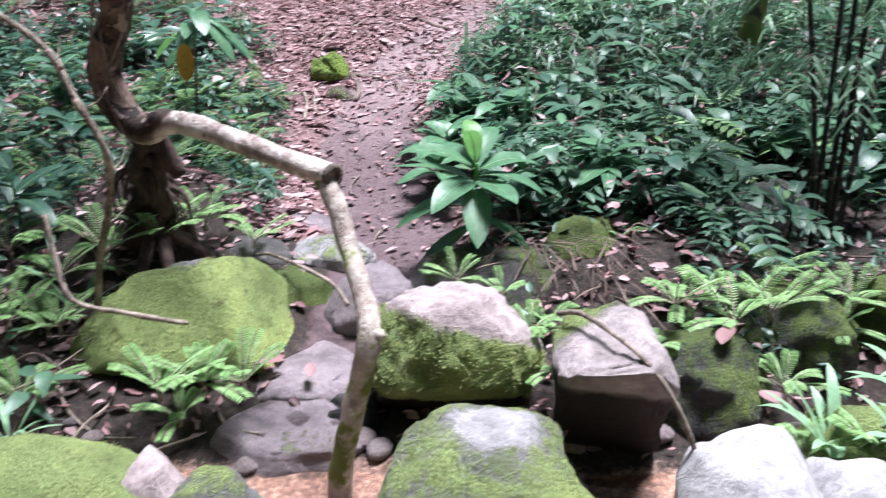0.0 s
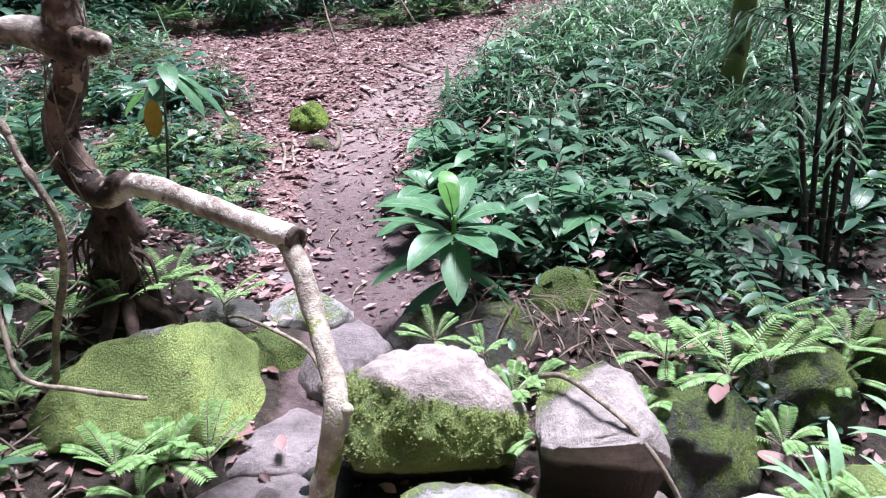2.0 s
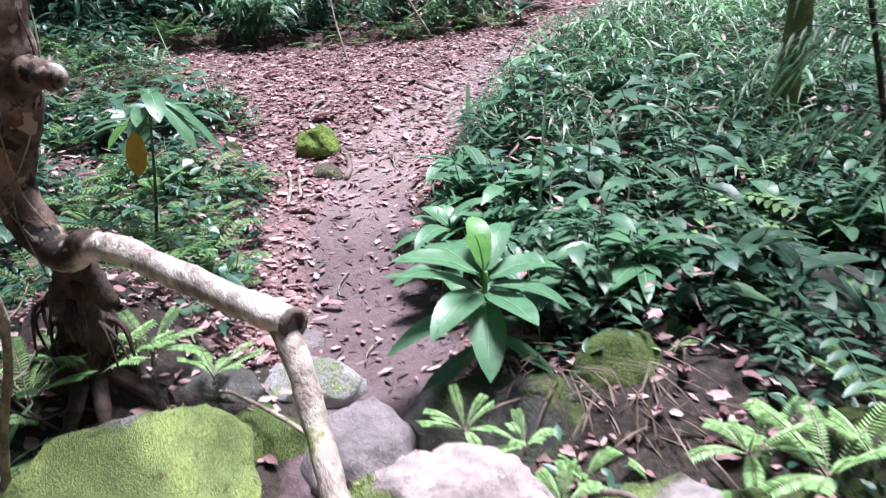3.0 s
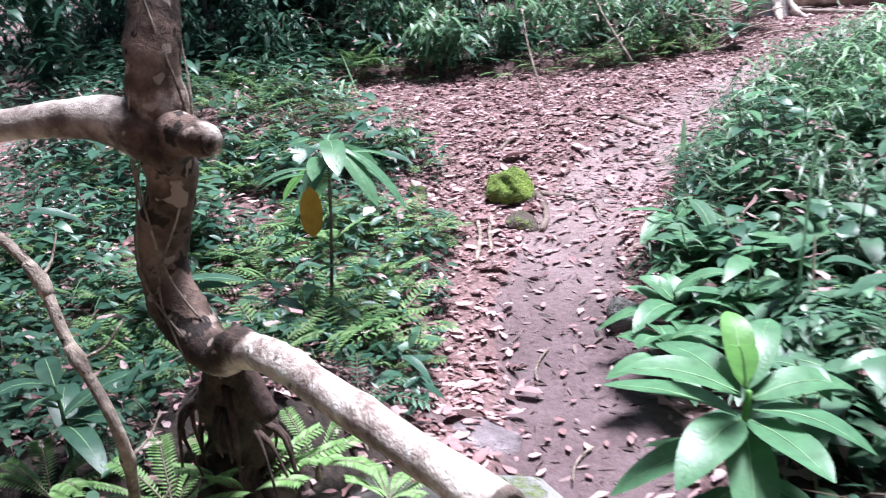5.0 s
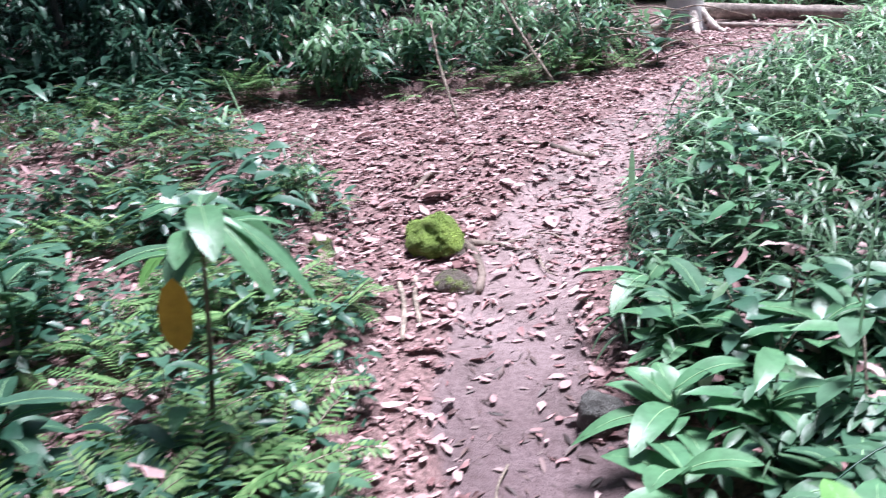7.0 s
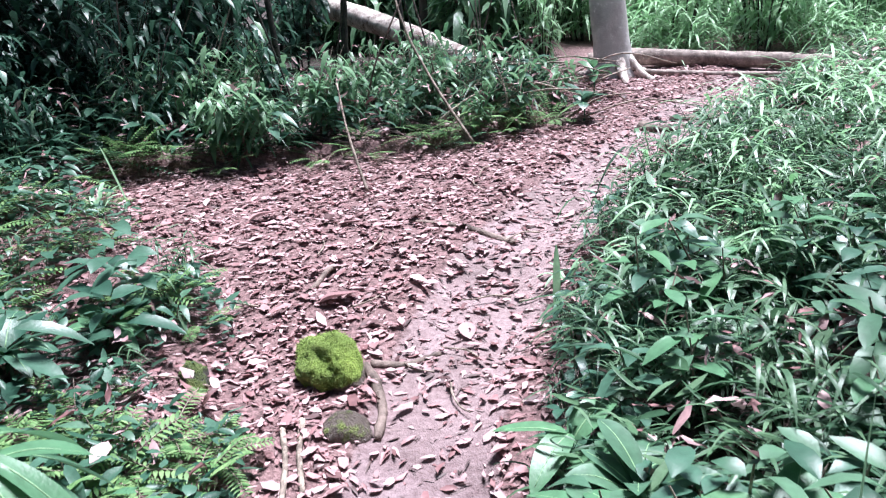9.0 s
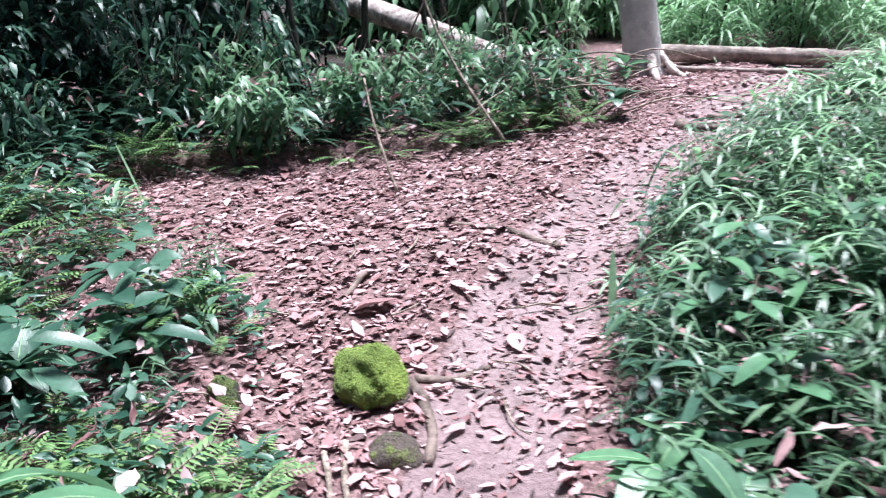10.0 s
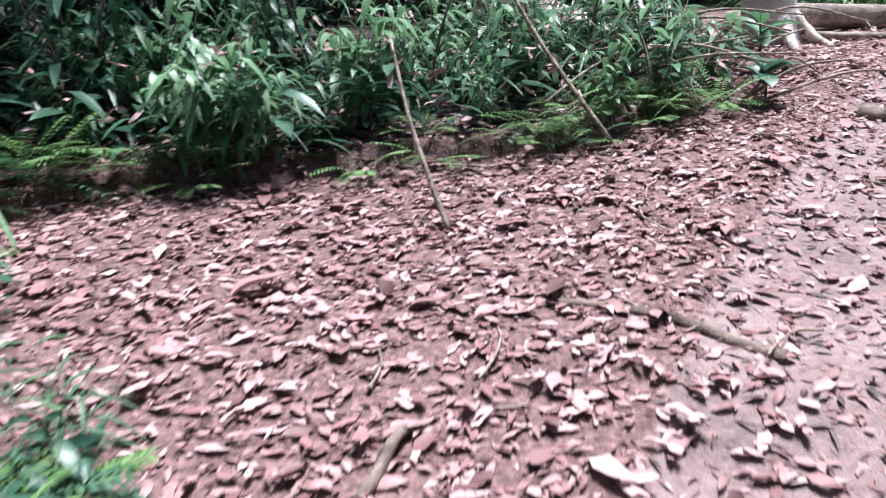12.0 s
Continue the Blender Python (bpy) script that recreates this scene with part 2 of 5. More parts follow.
LEAF_STRAW = leaf_material("straw", [(0.05, 0.03, 0.024), (0.13, 0.08, 0.06), (0.24, 0.165, 0.13)], 0.6, 0.15)


# ---- builders ----
class Geo:
    """Vertices and faces gathered for one mesh."""

    def __init__(self):
        self.v, self.f, self.n = [], [], 0

    def add(self, verts, faces):
        self.v.append(np.asarray(verts, dtype=float))
        k = self.n
        self.f.extend([tuple(i + k for i in f) for f in faces])
        self.n += len(verts)

    def mesh(self, name, mat, smooth=True):
        me = bpy.data.meshes.new(name)
        me.from_pydata(np.concatenate(self.v).tolist(), [], self.f)
        me.materials.append(mat)
        me.polygons.foreach_set("use_smooth", [smooth] * len(me.polygons))
        me.update()
        return me


def part(name, geo, mat, parent, label="", smooth=True):
    ob = new(name, geo.mesh(name, mat, smooth) if isinstance(geo, Geo) else geo)
    ob.parent = parent
    if label:
        ob["label"] = label
    return ob


def thing(name, geo, mat, label, category, group="", kind="", at=None, smooth=True):
    ob = new(name, geo.mesh(name, mat, smooth) if isinstance(geo, Geo) else geo)
    if at is not None:
        ob.matrix_basis = at
    return tagged(ob, label, category, group, kind)


def unit(v):
    v = np.asarray(v, dtype=float)
    return v / (np.linalg.norm(v) + 1e-9)


LEAF_FACES = {}


def leaf(g, p, d, length, width, droop=0.3, fold=0.25, seg=4, a=0.6, b=0.8, roll=0.0, wave=0.0):
    """A folded, drooping leaf blade from p along d."""
    d = unit(d)
    side = np.cross(d, (0, 0, 1.0))
    if np.linalg.norm(side) < 0.05:
        side = np.array((1.0, 0, 0))
    side = unit(side)
    nor = np.cross(side, d)
    if roll:
        side, nor = side * math.cos(roll) + nor * math.sin(roll), nor * math.cos(roll) - side * math.sin(roll)
    s = np.linspace(0, 1, seg + 1)
    prof = (s ** a) * ((1 - s) ** b)
    prof = np.maximum(prof / ((a / (a + b)) ** a * (b / (a + b)) ** b), 0.05) * width / 2
    mid = np.asarray(p) + np.outer(s * length, d)
    mid[:, 2] -= droop * length * s * s
    wob = wave * width * np.sin(s * 7.0 + length * 50)
    lift = (fold * prof + wob)[:, None] * nor
    v = np.empty((3 * (seg + 1), 3))
    v[0::3] = mid - prof[:, None] * side + lift
    v[1::3] = mid
    v[2::3] = mid + prof[:, None] * side + lift
    if seg not in LEAF_FACES:
        LEAF_FACES[seg] = [q for i in range(seg) for q in ((3 * i, 3 * i + 1, 3 * i + 4, 3 * i + 3), (3 * i + 1, 3 * i + 2, 3 * i + 5, 3 * i + 4))]
    g.add(v, LEAF_FACES[seg])


def blade_part(parent, mat, p, d, length, width, droop, fold, roll, label="", a=0.6, b=0.7):
    """A broad leaf as a part, with its raised pale midrib under it."""
    g = Geo()
    leaf(g, p, d, length, width, droop, fold, 10, a, b, roll, 0.03)
    mid = g.v[-1][1::3]
    lf = part("leaf", g, mat, parent, label)
    r = Geo()
    tube(r, [q + np.array((0, 0, 0.0006)) for q in mid[:-1:3]], 0.0032, 0.001, n=5, steps=3)
    part("midrib", r, RIB, lf, "pale green midrib")
    return lf


def spline(pts, n=6):
    """Points along a smooth line through pts."""
    p = np.asarray(pts, dtype=float)
    p = np.vstack([2 * p[0] - p[1], p, 2 * p[-1] - p[-2]])
    out = []
    for i in range(1, len(p) - 2):
        for k in range(n):
            t = k / n
            a, b, c, d = p[i - 1:i + 3]
            out.append(0.5 * (2 * b + (c - a) * t + (2 * a - 5 * b + 4 * c - d) * t * t + (3 * b - a - 3 * c + d) * t ** 3))
    out.append(p[-2])
    return np.array(out)


def tube(g, pts, r0, r1=None, n=8, steps=6, knots=0.0, seed=0, cap=True, radii=None):
    """A tapered, slightly knotted round stem through pts."""
    line = spline(pts, steps)
    m = len(line)
    r1 = r0 if r1 is None else r1
    rad = np.linspace(r0, r1, m) if radii is None else np.interp(np.linspace(0, 1, m), np.linspace(0, 1, len(radii)), radii)
    tan = np.gradient(line, axis=0)
    u = np.cross(unit(tan[0]), (0.3, 0.2, 0.9))
    u = unit(u)
    verts = []
    for i in range(m):
        t = unit(tan[i])
        u = unit(u - t * np.dot(u, t))
        w = np.cross(t, u)
        for k in range(n):
            a = 2 * math.pi * k / n
            e = u * math.cos(a) + w * math.sin(a)
            q = line[i] + e * rad[i]
            kk = 1.0
            if knots:
                kk += knots * noise.noise(Vector((q[0] * 14 + seed, q[1] * 14, q[2] * 14))) + knots * 0.5 * noise.noise(Vector((q[0] * 45, q[1] * 45 + seed, q[2] * 45)))
            verts.append(line[i] + e * rad[i] * kk)
    faces = [(i * n + k, i * n + (k + 1) % n, (i + 1) * n + (k + 1) % n, (i + 1) * n + k) for i in range(m - 1) for k in range(n)]
    if cap:
        faces += [tuple(reversed(range(n))), tuple((m - 1) * n + k for k in range(n))]
    g.add(verts, faces)


def rock_mesh(name, mat, half, seed, cuts=(), rough=0.12, sub=4, square=0.0, moss=None, own=6, wet_shade=None, grooves=()):
    """A boulder: a noisy rounded block, flattened along the planes in cuts (normal, distance) and along some of its own.
    moss gives the mask for a point of the block and its up-facing share. Returns the mesh, its points, normals and mask."""
    bm = bmesh.new()
    bmesh.ops.create_icosphere(bm, subdivisions=sub, radius=1.0)
    R = random.Random(seed)
    off = Vector((seed * 3.7, seed * 1.3, seed * 7.1))
    cuts = list(cuts) + [((R.uniform(-1, 1), R.uniform(-1, 1), R.uniform(-0.3, 0.9)), R.uniform(0.82, 0.95)) for _ in range(own)]
    cuts = [(Vector(n).normalized(), dist) for n, dist in cuts]
    grooves = [(Vector(n).normalized(), dist, width, deep) for n, dist, width, deep in grooves]
    raw = []
    for v in bm.verts:
        p = v.co.copy()
        if square:
            p = Vector([math.copysign(abs(q) ** (1 - square), q) for q in p])
        p = p * (1 + rough * 1.5 * noise.noise(p * 1.1 + off) + rough * 0.7 * noise.noise(p * 2.5 + off))
        for n, dist in cuts:
            over = p.dot(n) - dist
            if over > 0:
                p -= n * over * 0.88
        crack = abs(noise.noise(p * 1.7 + off * 2))
        for n, dist, width, deep in grooves:
            near = 1 - abs(p.dot(n) - dist + 0.05 * noise.noise(p * 3 + off)) / width
            if near > 0 and p.z > 0.1:
                p = p * (1 - deep * near * near)
        k = rough * 0.22 * noise.noise(p * 6 + off) + rough * 0.12 * noise.noise(p * 15 + off) - rough * 0.35 * max(0.0, 1 - crack / 0.05)
        p = p * (1 + k)
        raw.append(p)
        v.co = Vector((p.x * half[0], p.y * half[1], p.z * half[2]))
    bm.normal_update()
    me = bpy.data.meshes.new(name)
    mask = [moss(p, v.normal.z) if moss else 0.0 for p, v in zip(raw, bm.verts)]
    wet = [wet_shade(p, v.normal) if wet_shade else 0.0 for p, v in zip([q.co for q in bm.verts], bm.verts)]
    co, no = [v.co.copy() for v in bm.verts], [v.normal.copy() for v in bm.verts]
    for f in bm.faces:
        f.smooth = True
    bm.to_mesh(me)
    bm.free()
    me.materials.append(mat)
    me.attributes.new("moss", "FLOAT", "POINT").data.foreach_set("value", mask)
    me.attributes.new("wet_shade", "FLOAT", "POINT").data.foreach_set("value", wet)
    return me, co, no, mask


# ---- lie of the land ----
BY = [-60, -3, 0, 0.8, 1.4, 2.2, 2.8, 3.3, 4.3, 5, 5.6, 6.3, 7.2, 8.1, 9.7, 11.5, 14, 20, 40, 300]
BZ = [0.15, 0.15, 0.1, 0.03, -0.05, -0.02, 0.12, 0.25, 0.28, 0.41, 0.53, 0.61, 0.83, 0.95, 1.14, 1.42, 1.75, 2.3, 4, 12]
TRAIL_Y = [2.6, 3.3, 4.3, 4.8, 5.5, 6.3, 7.0, 8.0, 9.0, 10.0, 11.0, 13.0]
TRAIL_X = [-0.35, -0.2, -0.3, -0.45, -0.42, -0.26, 0.0, 0.6, 1.3, 2.0, 2.9, 5.0]
TRAIL_W = [0.2, 0.28, 0.30, 0.27, 0.24, 0.27, 0.3, 0.38, 0.45, 0.5, 0.55, 0.5]
RIGHT_Y = [2.5, 3.3, 4.3, 5.0, 5.9, 6.9, 7.4, 8.5, 10.0, 11.0, 14.0]
RIGHT_X = [0.3, 0.1, 0.02, -0.08, 0.1, 0.36, 0.6, 1.3, 2.65, 3.6, 6.5]
LEFT_Y = [2.5, 3.8, 4.6, 5.3, 5.9, 6.5, 6.9, 7.5, 8.05, 8.5, 8.85, 9.05, 9.55, 10.8, 11.5]
LEFT_X = [-0.8, -0.75, -0.85, -0.95, -1.12, -1.2, -1.55, -2.0, -2.6, -2.2, -1.1, -0.1, 0.6, 1.0, 1.2]


def lerp(x, xs, ys):
    return float(np.interp(x, xs, ys))


def smooth(x, a, b):
    t = min(1.0, max(0.0, (x - a) / (b - a)))
    return t * t * (3 - 2 * t)


def trail_mask(x, y):
    if y < 2.5 or y > 13:
        return 0.0
    return 1 - smooth(abs(x - lerp(y, TRAIL_Y, TRAIL_X)), 0.55 * lerp(y, TRAIL_Y, TRAIL_W), 1.5 * lerp(y, TRAIL_Y, TRAIL_W))


def height(x, y):
    z = lerp(y, BY, BZ)
    if y > 2.4:
        r, l = lerp(y, RIGHT_Y, RIGHT_X), lerp(y, LEFT_Y, LEFT_X)
        k = smooth(y, 2.4, 3.4) * (1 - smooth(y, 12, 16))
        z += k * 0.10 * smooth(x - r, 0.0, 0.5) + k * 0.10 * smooth(l - x, 0.0, 0.4)
        z += 0.12 * smooth(-x, 1.2, 3.0) * smooth(y, 5.5, 7.5) * (1 - smooth(y, 14, 20))
        z -= 0.05 * trail_mask(x, y)
        z -= 0.22 * smooth(x, 1.0, 1.7) * (1 - smooth(y, 3.6, 5.2))
    z += 0.24 * math.exp(-((x + 1.28) ** 2 + (y - 3.62) ** 2) / 0.12)
    n = 0.035 * noise.noise(Vector((x * 1.3, y * 1.3, 0))) + 0.014 * noise.noise(Vector((x * 5, y * 5, 3)))
    return z + n * (1.0 if abs(x) < 30 else 0.0)


def build_ground():
    def axis(fine0, fine1, stepsize, far):
        a = list(np.arange(fine0, fine1, stepsize))
        lo, hi, k = fine0, fine1, stepsize
        left, right = [], []
        while lo > -far:
            k *= 1.5
            lo -= k
            left.append(lo)
        k = stepsize
        while hi < far:
            right.append(hi)
            k *= 1.5
            hi += k
        return left[::-1] + a + right
    xs, ys = axis(-4.5, 4.5, 0.055, 300), axis(-0.5, 12.5, 0.055, 300)
    nx = len(xs)
    verts = [(x, y, height(x, y)) for y in ys for x in xs]
    faces = [(j * nx + i, j * nx + i + 1, (j + 1) * nx + i + 1, (j + 1) * nx + i) for j in range(len(ys) - 1) for i in range(nx - 1)]
    g = Geo()
    g.add(verts, faces)
    me = g.mesh("ground", GROUND)
    for name, fn in (("trail", trail_mask), ("wet", lambda x, y: (1 - smooth(y, 2.1, 2.4)) * smooth(y, 0.2, 0.9) if abs(x) < 8 else 0.0)):
        at = me.attributes.new(name, "FLOAT", "POINT")
        at.data.foreach_set("value", [fn(v[0], v[1]) for v in verts])
    # damp hollows, plus shade painted beneath the right bank, thicket and bent tree
    damp_shade = lambda x, y: max(smooth(y, 2.0, 2.4) * (1 - smooth(y, 3.4, 3.9)), smooth(x, 0.9, 1.4) * smooth(y, 2.0, 2.4) * (1 - smooth(y, 3.8, 4.6)), math.exp(-((x + 1.35) ** 2 + (y - 3.6) ** 2) / 0.25), 0.85 * smooth(x - lerp(y, RIGHT_Y, RIGHT_X), 0.05, 0.35) * smooth(y, 3.0, 3.5), 0.8 * smooth(lerp(y, LEFT_Y, LEFT_X) - x, 0.3, 0.8) * smooth(y, 8.2, 9.0)) * (1 - trail_mask(x, y)) if abs(x) < 8 else 0.0
    me.attributes.new("damp_shade", "FLOAT", "POINT").data.foreach_set("value", [damp_shade(v[0], v[1]) for v in verts])
    me.attributes.new("moist", "FLOAT", "POINT").data.foreach_set("value", [1 - smooth(v[1], 4.4, 6.2) for v in verts])
    tagged(new("ground", me), "damp brown forest floor with a trodden clay trail, soil darkened for shade under plants", "ground", kind="structure")
    w = Geo()
    n = 40
    w.add([(-6 + 12 * i / n, 0.6 + 2.0 * j / 8, -0.012) for j in range(9) for i in range(n + 1)],
          [(j * (n + 1) + i, j * (n + 1) + i + 1, (j + 1) * (n + 1) + i + 1, (j + 1) * (n + 1) + i) for j in range(8) for i in range(n)])
    pool = new("water", w.mesh("water", WATER))
    pool.visible_shadow = False
    tagged(pool, "shallow clear stream water over reddish sand", "water", kind="structure")


build_ground()


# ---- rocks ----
def rock(name, at, half, mat, label, seed, moss=0.0, cuts=(), rz=0.0, square=0.15, rough=0.15, shoots=0, own=6, wet_shade_to=None, fur=0.6, grooves=()):
    """moss: a number for even patches, or a function of the block's point and up-facing share."""
    fn = moss if callable(moss) else (lambda p, up: moss + 0.25 * (up - 0.4))
    me, co, no, mask = rock_mesh(name, mat, half, seed, cuts, rough, 5 if shoots >= 2500 or wet_shade_to is not None else 4, square, fn, own, None if wet_shade_to is None else (lambda p, n: 1 - smooth(p.z + at[2], wet_shade_to - 0.07, wet_shade_to + 0.05)), grooves)
    ob = thing(name, me, None, label, "rock", at=pose(*at, 0, 0, rz))
    if shoots:
        R = random.Random(seed)
        g = Geo()
        pick = [i for i, m in enumerate(mask) if m > 0.45 and no[i].z > -0.25]
        for _ in range(shoots if pick else 0):
            i = R.choice(pick)
            if R.random() > mask[i] or noise.noise(co[i] * 16) < -0.15:
                continue
            p = co[i] + Vector((R.uniform(-1, 1), R.uniform(-1, 1), R.uniform(-1, 1))) * 0.008 - no[i] * 0.003
            t = (no[i] + Vector((R.uniform(-1, 1), R.uniform(-1, 1), R.uniform(-0.6, 0.8))) * 0.9).normalized()
            s = t.cross(Vector((R.uniform(-1, 1), R.uniform(-1, 1), 1))).normalized()
            l, w = fur * R.uniform(0.007, 0.02), fur * R.uniform(0.002, 0.0045)
            g.add([p - s * w, p + s * w, p + t * l], [(0, 1, 2)])
        if g.n:
            part("moss", g, MOSS_DEEP if mat is ROCK_GREEN else MOSS, ob, "shaggy green moss")["kind"] = "stuff"
    return ob


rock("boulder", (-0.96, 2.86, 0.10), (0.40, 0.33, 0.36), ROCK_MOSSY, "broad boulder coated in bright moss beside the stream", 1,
     lambda p, up: 1.0 - 1.0 * smooth(0.22 - abs(p.x - 0.02), -0.1, 0.15) * smooth(p.y, -0.25, 0.3) - 0.5 * smooth(-p.z, 0.1, 0.4), [((0.05, -0.62, 0.8), 0.72), ((-0.3, 0.5, 0.85), 0.8), ((0.85, -0.2, 0.5), 0.82), ((0, -0.6, -0.8), 0.35)], shoots=8000, fur=0.45, wet_shade_to=0.12)
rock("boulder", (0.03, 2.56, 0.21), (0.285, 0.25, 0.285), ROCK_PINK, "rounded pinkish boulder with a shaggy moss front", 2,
     lambda p, up: 0.88 * (1 - smooth(p.z + 0.3 * p.x + 0.35 * p.y, 0.3, 0.75)) * smooth(p.z, -0.45, -0.1) - 0.1, [((-0.12, 0.05, 1.0), 0.86), ((0.1, -0.85, 0.5), 0.93), ((0, -0.6, -0.8), 0.5)], square=0.04, own=2, shoots=9000, fur=0.9, wet_shade_to=0.17, grooves=[((0.75, 0.62, 0.0), 0.12, 0.10, 0.10), ((0.3, 0.95, 0.1), 0.45, 0.08, 0.06)])
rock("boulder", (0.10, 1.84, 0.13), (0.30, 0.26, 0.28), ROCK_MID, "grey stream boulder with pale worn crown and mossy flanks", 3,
     lambda p, up: 0.66 - 0.8 * smooth(0.62 - math.hypot(p.x - 0.1, p.y - 0.15), 0.0, 0.6), [((0.6, -0.3, 0.8), 0.9), ((-0.6, -0.2, 0.8), 0.88)], shoots=2500, own=1, fur=0.4, square=0.0, wet_shade_to=0.06)
# front face below the top edge: wetness and undercut shadow painted together
rock("boulder", (0.505, 2.27, 0.19), (0.165, 0.25, 0.30), ROCK_MAUVE, "blocky flat-topped grey boulder, its wet overhung face painted dark with shade", 4,
     lambda p, up: 0.1 + 0.7 * smooth(0.7 * p.y - 0.5 * p.x, 0.3, 0.75) * smooth(p.z, 0.0, 0.4), [((-0.22, -0.05, 1.0), 0.84), ((0.0, -0.754, -0.657), 0.13), ((-0.6, -0.8, 0.0), 1.0)], square=0.6, rough=0.12, rz=-10, shoots=800, own=0, wet_shade_to=0.37)
rock("boulder", (-1.12, 1.93, 0.02), (0.40, 0.26, 0.25), ROCK_GREY, "low moss-covered boulder at the near stream bank", 5, 0.75, [((0, -0.2, 1), 0.85)], shoots=3000)
rock("stone", (-0.83, 2.0, 0.06), (0.11, 0.11, 0.15), ROCK_PINK, "pale tan bare stone in the stream", 6)
rock("stone", (-0.64, 1.94, 0.05), (0.14, 0.12, 0.13), ROCK_GREY, "small grey stone flecked with moss", 7, 0.45, shoots=300)
rock("boulder", (0.82, 1.84, 0.09), (0.20, 0.23, 0.24), ROCK_PALE, "smooth pale grey boulder in the stream", 8, 0.05, [((0, 0, 1), 0.82)])
rock("boulder", (1.12, 1.86, 0.05), (0.20, 0.2, 0.2), ROCK_PALE, "low pale boulder at the stream edge", 9, 0.1)
rock("slab_stone", (-0.50, 2.76, 0.06), (0.21, 0.24, 0.075), ROCK_SLAB, "flat pinkish stepping slab between boulders", 10, 0.0, [((0, -0.1, 1), 0.55)], square=0.3)
rock("slab_stone", (-0.52, 2.42, 0.0), (0.27, 0.2, 0.10), ROCK_SLAB, "wet grey stepping slab above the water", 11, 0.12, [((0, -0.15, 1), 0.6)], square=0.2)
rock("stone", (-0.50, 3.50, 0.19), (0.19, 0.15, 0.14), ROCK_PALE, "grey stone half sunk beside the trail", 12, 0.35, shoots=300)
rock("stone", (-0.62, 3.20, 0.11), (0.18, 0.19, 0.18), ROCK_DARK, "mossy stone under the fallen branch", 13, 0.7, shoots=1200)
rock("boulder", (-0.29, 3.10, 0.10), (0.185, 0.2, 0.225), ROCK_SLAB, "rounded bare mauve boulder on the trail", 14, 0.05, [((0, -0.2, 1), 0.82)])
rock("slab_stone", (-0.66, 3.88, 0.215), (0.18, 0.15, 0.07), ROCK_SLAB, "flat grey stone set in the trail", 15)
rock("slab_stone", (-0.86, 3.42, 0.25), (0.19, 0.12, 0.08), ROCK_DARK, "dark flat stone step", 16, 0.1, square=0.3)
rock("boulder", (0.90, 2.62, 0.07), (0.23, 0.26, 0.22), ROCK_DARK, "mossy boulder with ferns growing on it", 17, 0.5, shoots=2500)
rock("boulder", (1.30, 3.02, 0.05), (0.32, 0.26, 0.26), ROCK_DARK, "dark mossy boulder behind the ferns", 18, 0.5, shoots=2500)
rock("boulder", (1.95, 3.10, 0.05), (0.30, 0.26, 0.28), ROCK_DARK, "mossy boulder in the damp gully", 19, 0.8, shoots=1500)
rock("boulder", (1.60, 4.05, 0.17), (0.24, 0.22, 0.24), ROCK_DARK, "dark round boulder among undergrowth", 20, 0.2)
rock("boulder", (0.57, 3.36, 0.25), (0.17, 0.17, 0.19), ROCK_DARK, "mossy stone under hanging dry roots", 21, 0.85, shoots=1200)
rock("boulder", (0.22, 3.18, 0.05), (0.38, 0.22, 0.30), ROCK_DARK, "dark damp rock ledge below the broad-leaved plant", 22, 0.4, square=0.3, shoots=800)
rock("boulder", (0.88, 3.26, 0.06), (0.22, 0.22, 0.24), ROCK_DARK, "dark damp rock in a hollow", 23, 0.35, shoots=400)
rock("moss_rock", (-0.80, 6.06, 0.615), (0.125, 0.205, 0.125), ROCK_GREEN, "stone cushioned in vivid green moss beside the trail", 24, lambda p, up: 0.95 - 0.9 * smooth(-p.z + 0.25 * p.x, -0.05, 0.35), [((0.3, -0.8, 0.5), 0.85)], rz=24, rough=0.22, square=0.0, shoots=9000, own=0, fur=0.45)
rock("stone", (-0.71, 5.66, 0.515), (0.10, 0.085, 0.075), ROCK_GREEN, "small brown stone with a mossy top", 25, 0.3, square=0.0, own=2, shoots=300)
rock("moss_rock", (-1.33, 5.98, 0.58), (0.07, 0.075, 0.10), ROCK_DARK, "small upright mossy stone among leaves", 26, 0.6, rough=0.25, shoots=900)
rock("stone", (-0.16, 4.74, 0.36), (0.08, 0.075, 0.08), ROCK_DARK, "small dark stone at the trail edge", 27)
rock("boulder", (1.52, 2.24, -0.02), (0.42, 0.28, 0.22), ROCK_GREY, "low mossy mound of rock under strap-leaved plants", 28, 0.75, shoots=3500)
# stones in the black gaps; gap shade is painted over their wet colour
rock("stone", (-0.30, 2.50, 0.0), (0.13, 0.12, 0.10), ROCK_DARK, "dark wet stone beside a boulder, whose shade is painted into its colour", 29, wet_shade_to=0.1)
rock("stone", (0.28, 2.18, 0.0), (0.10, 0.10, 0.08), ROCK_DARK, "dark wet stone beside a boulder, whose shade is painted into its colour", 30, wet_shade_to=0.1)
BED_STONES = [rock_mesh("stream_stone", m, (1, 0.85, 0.6), 60 + i, sub=3, moss=lambda p, up: 0.35 * up)[0] for i, m in enumerate((ROCK_MID, ROCK_PINK, ROCK_GREY, ROCK_SLAB))]
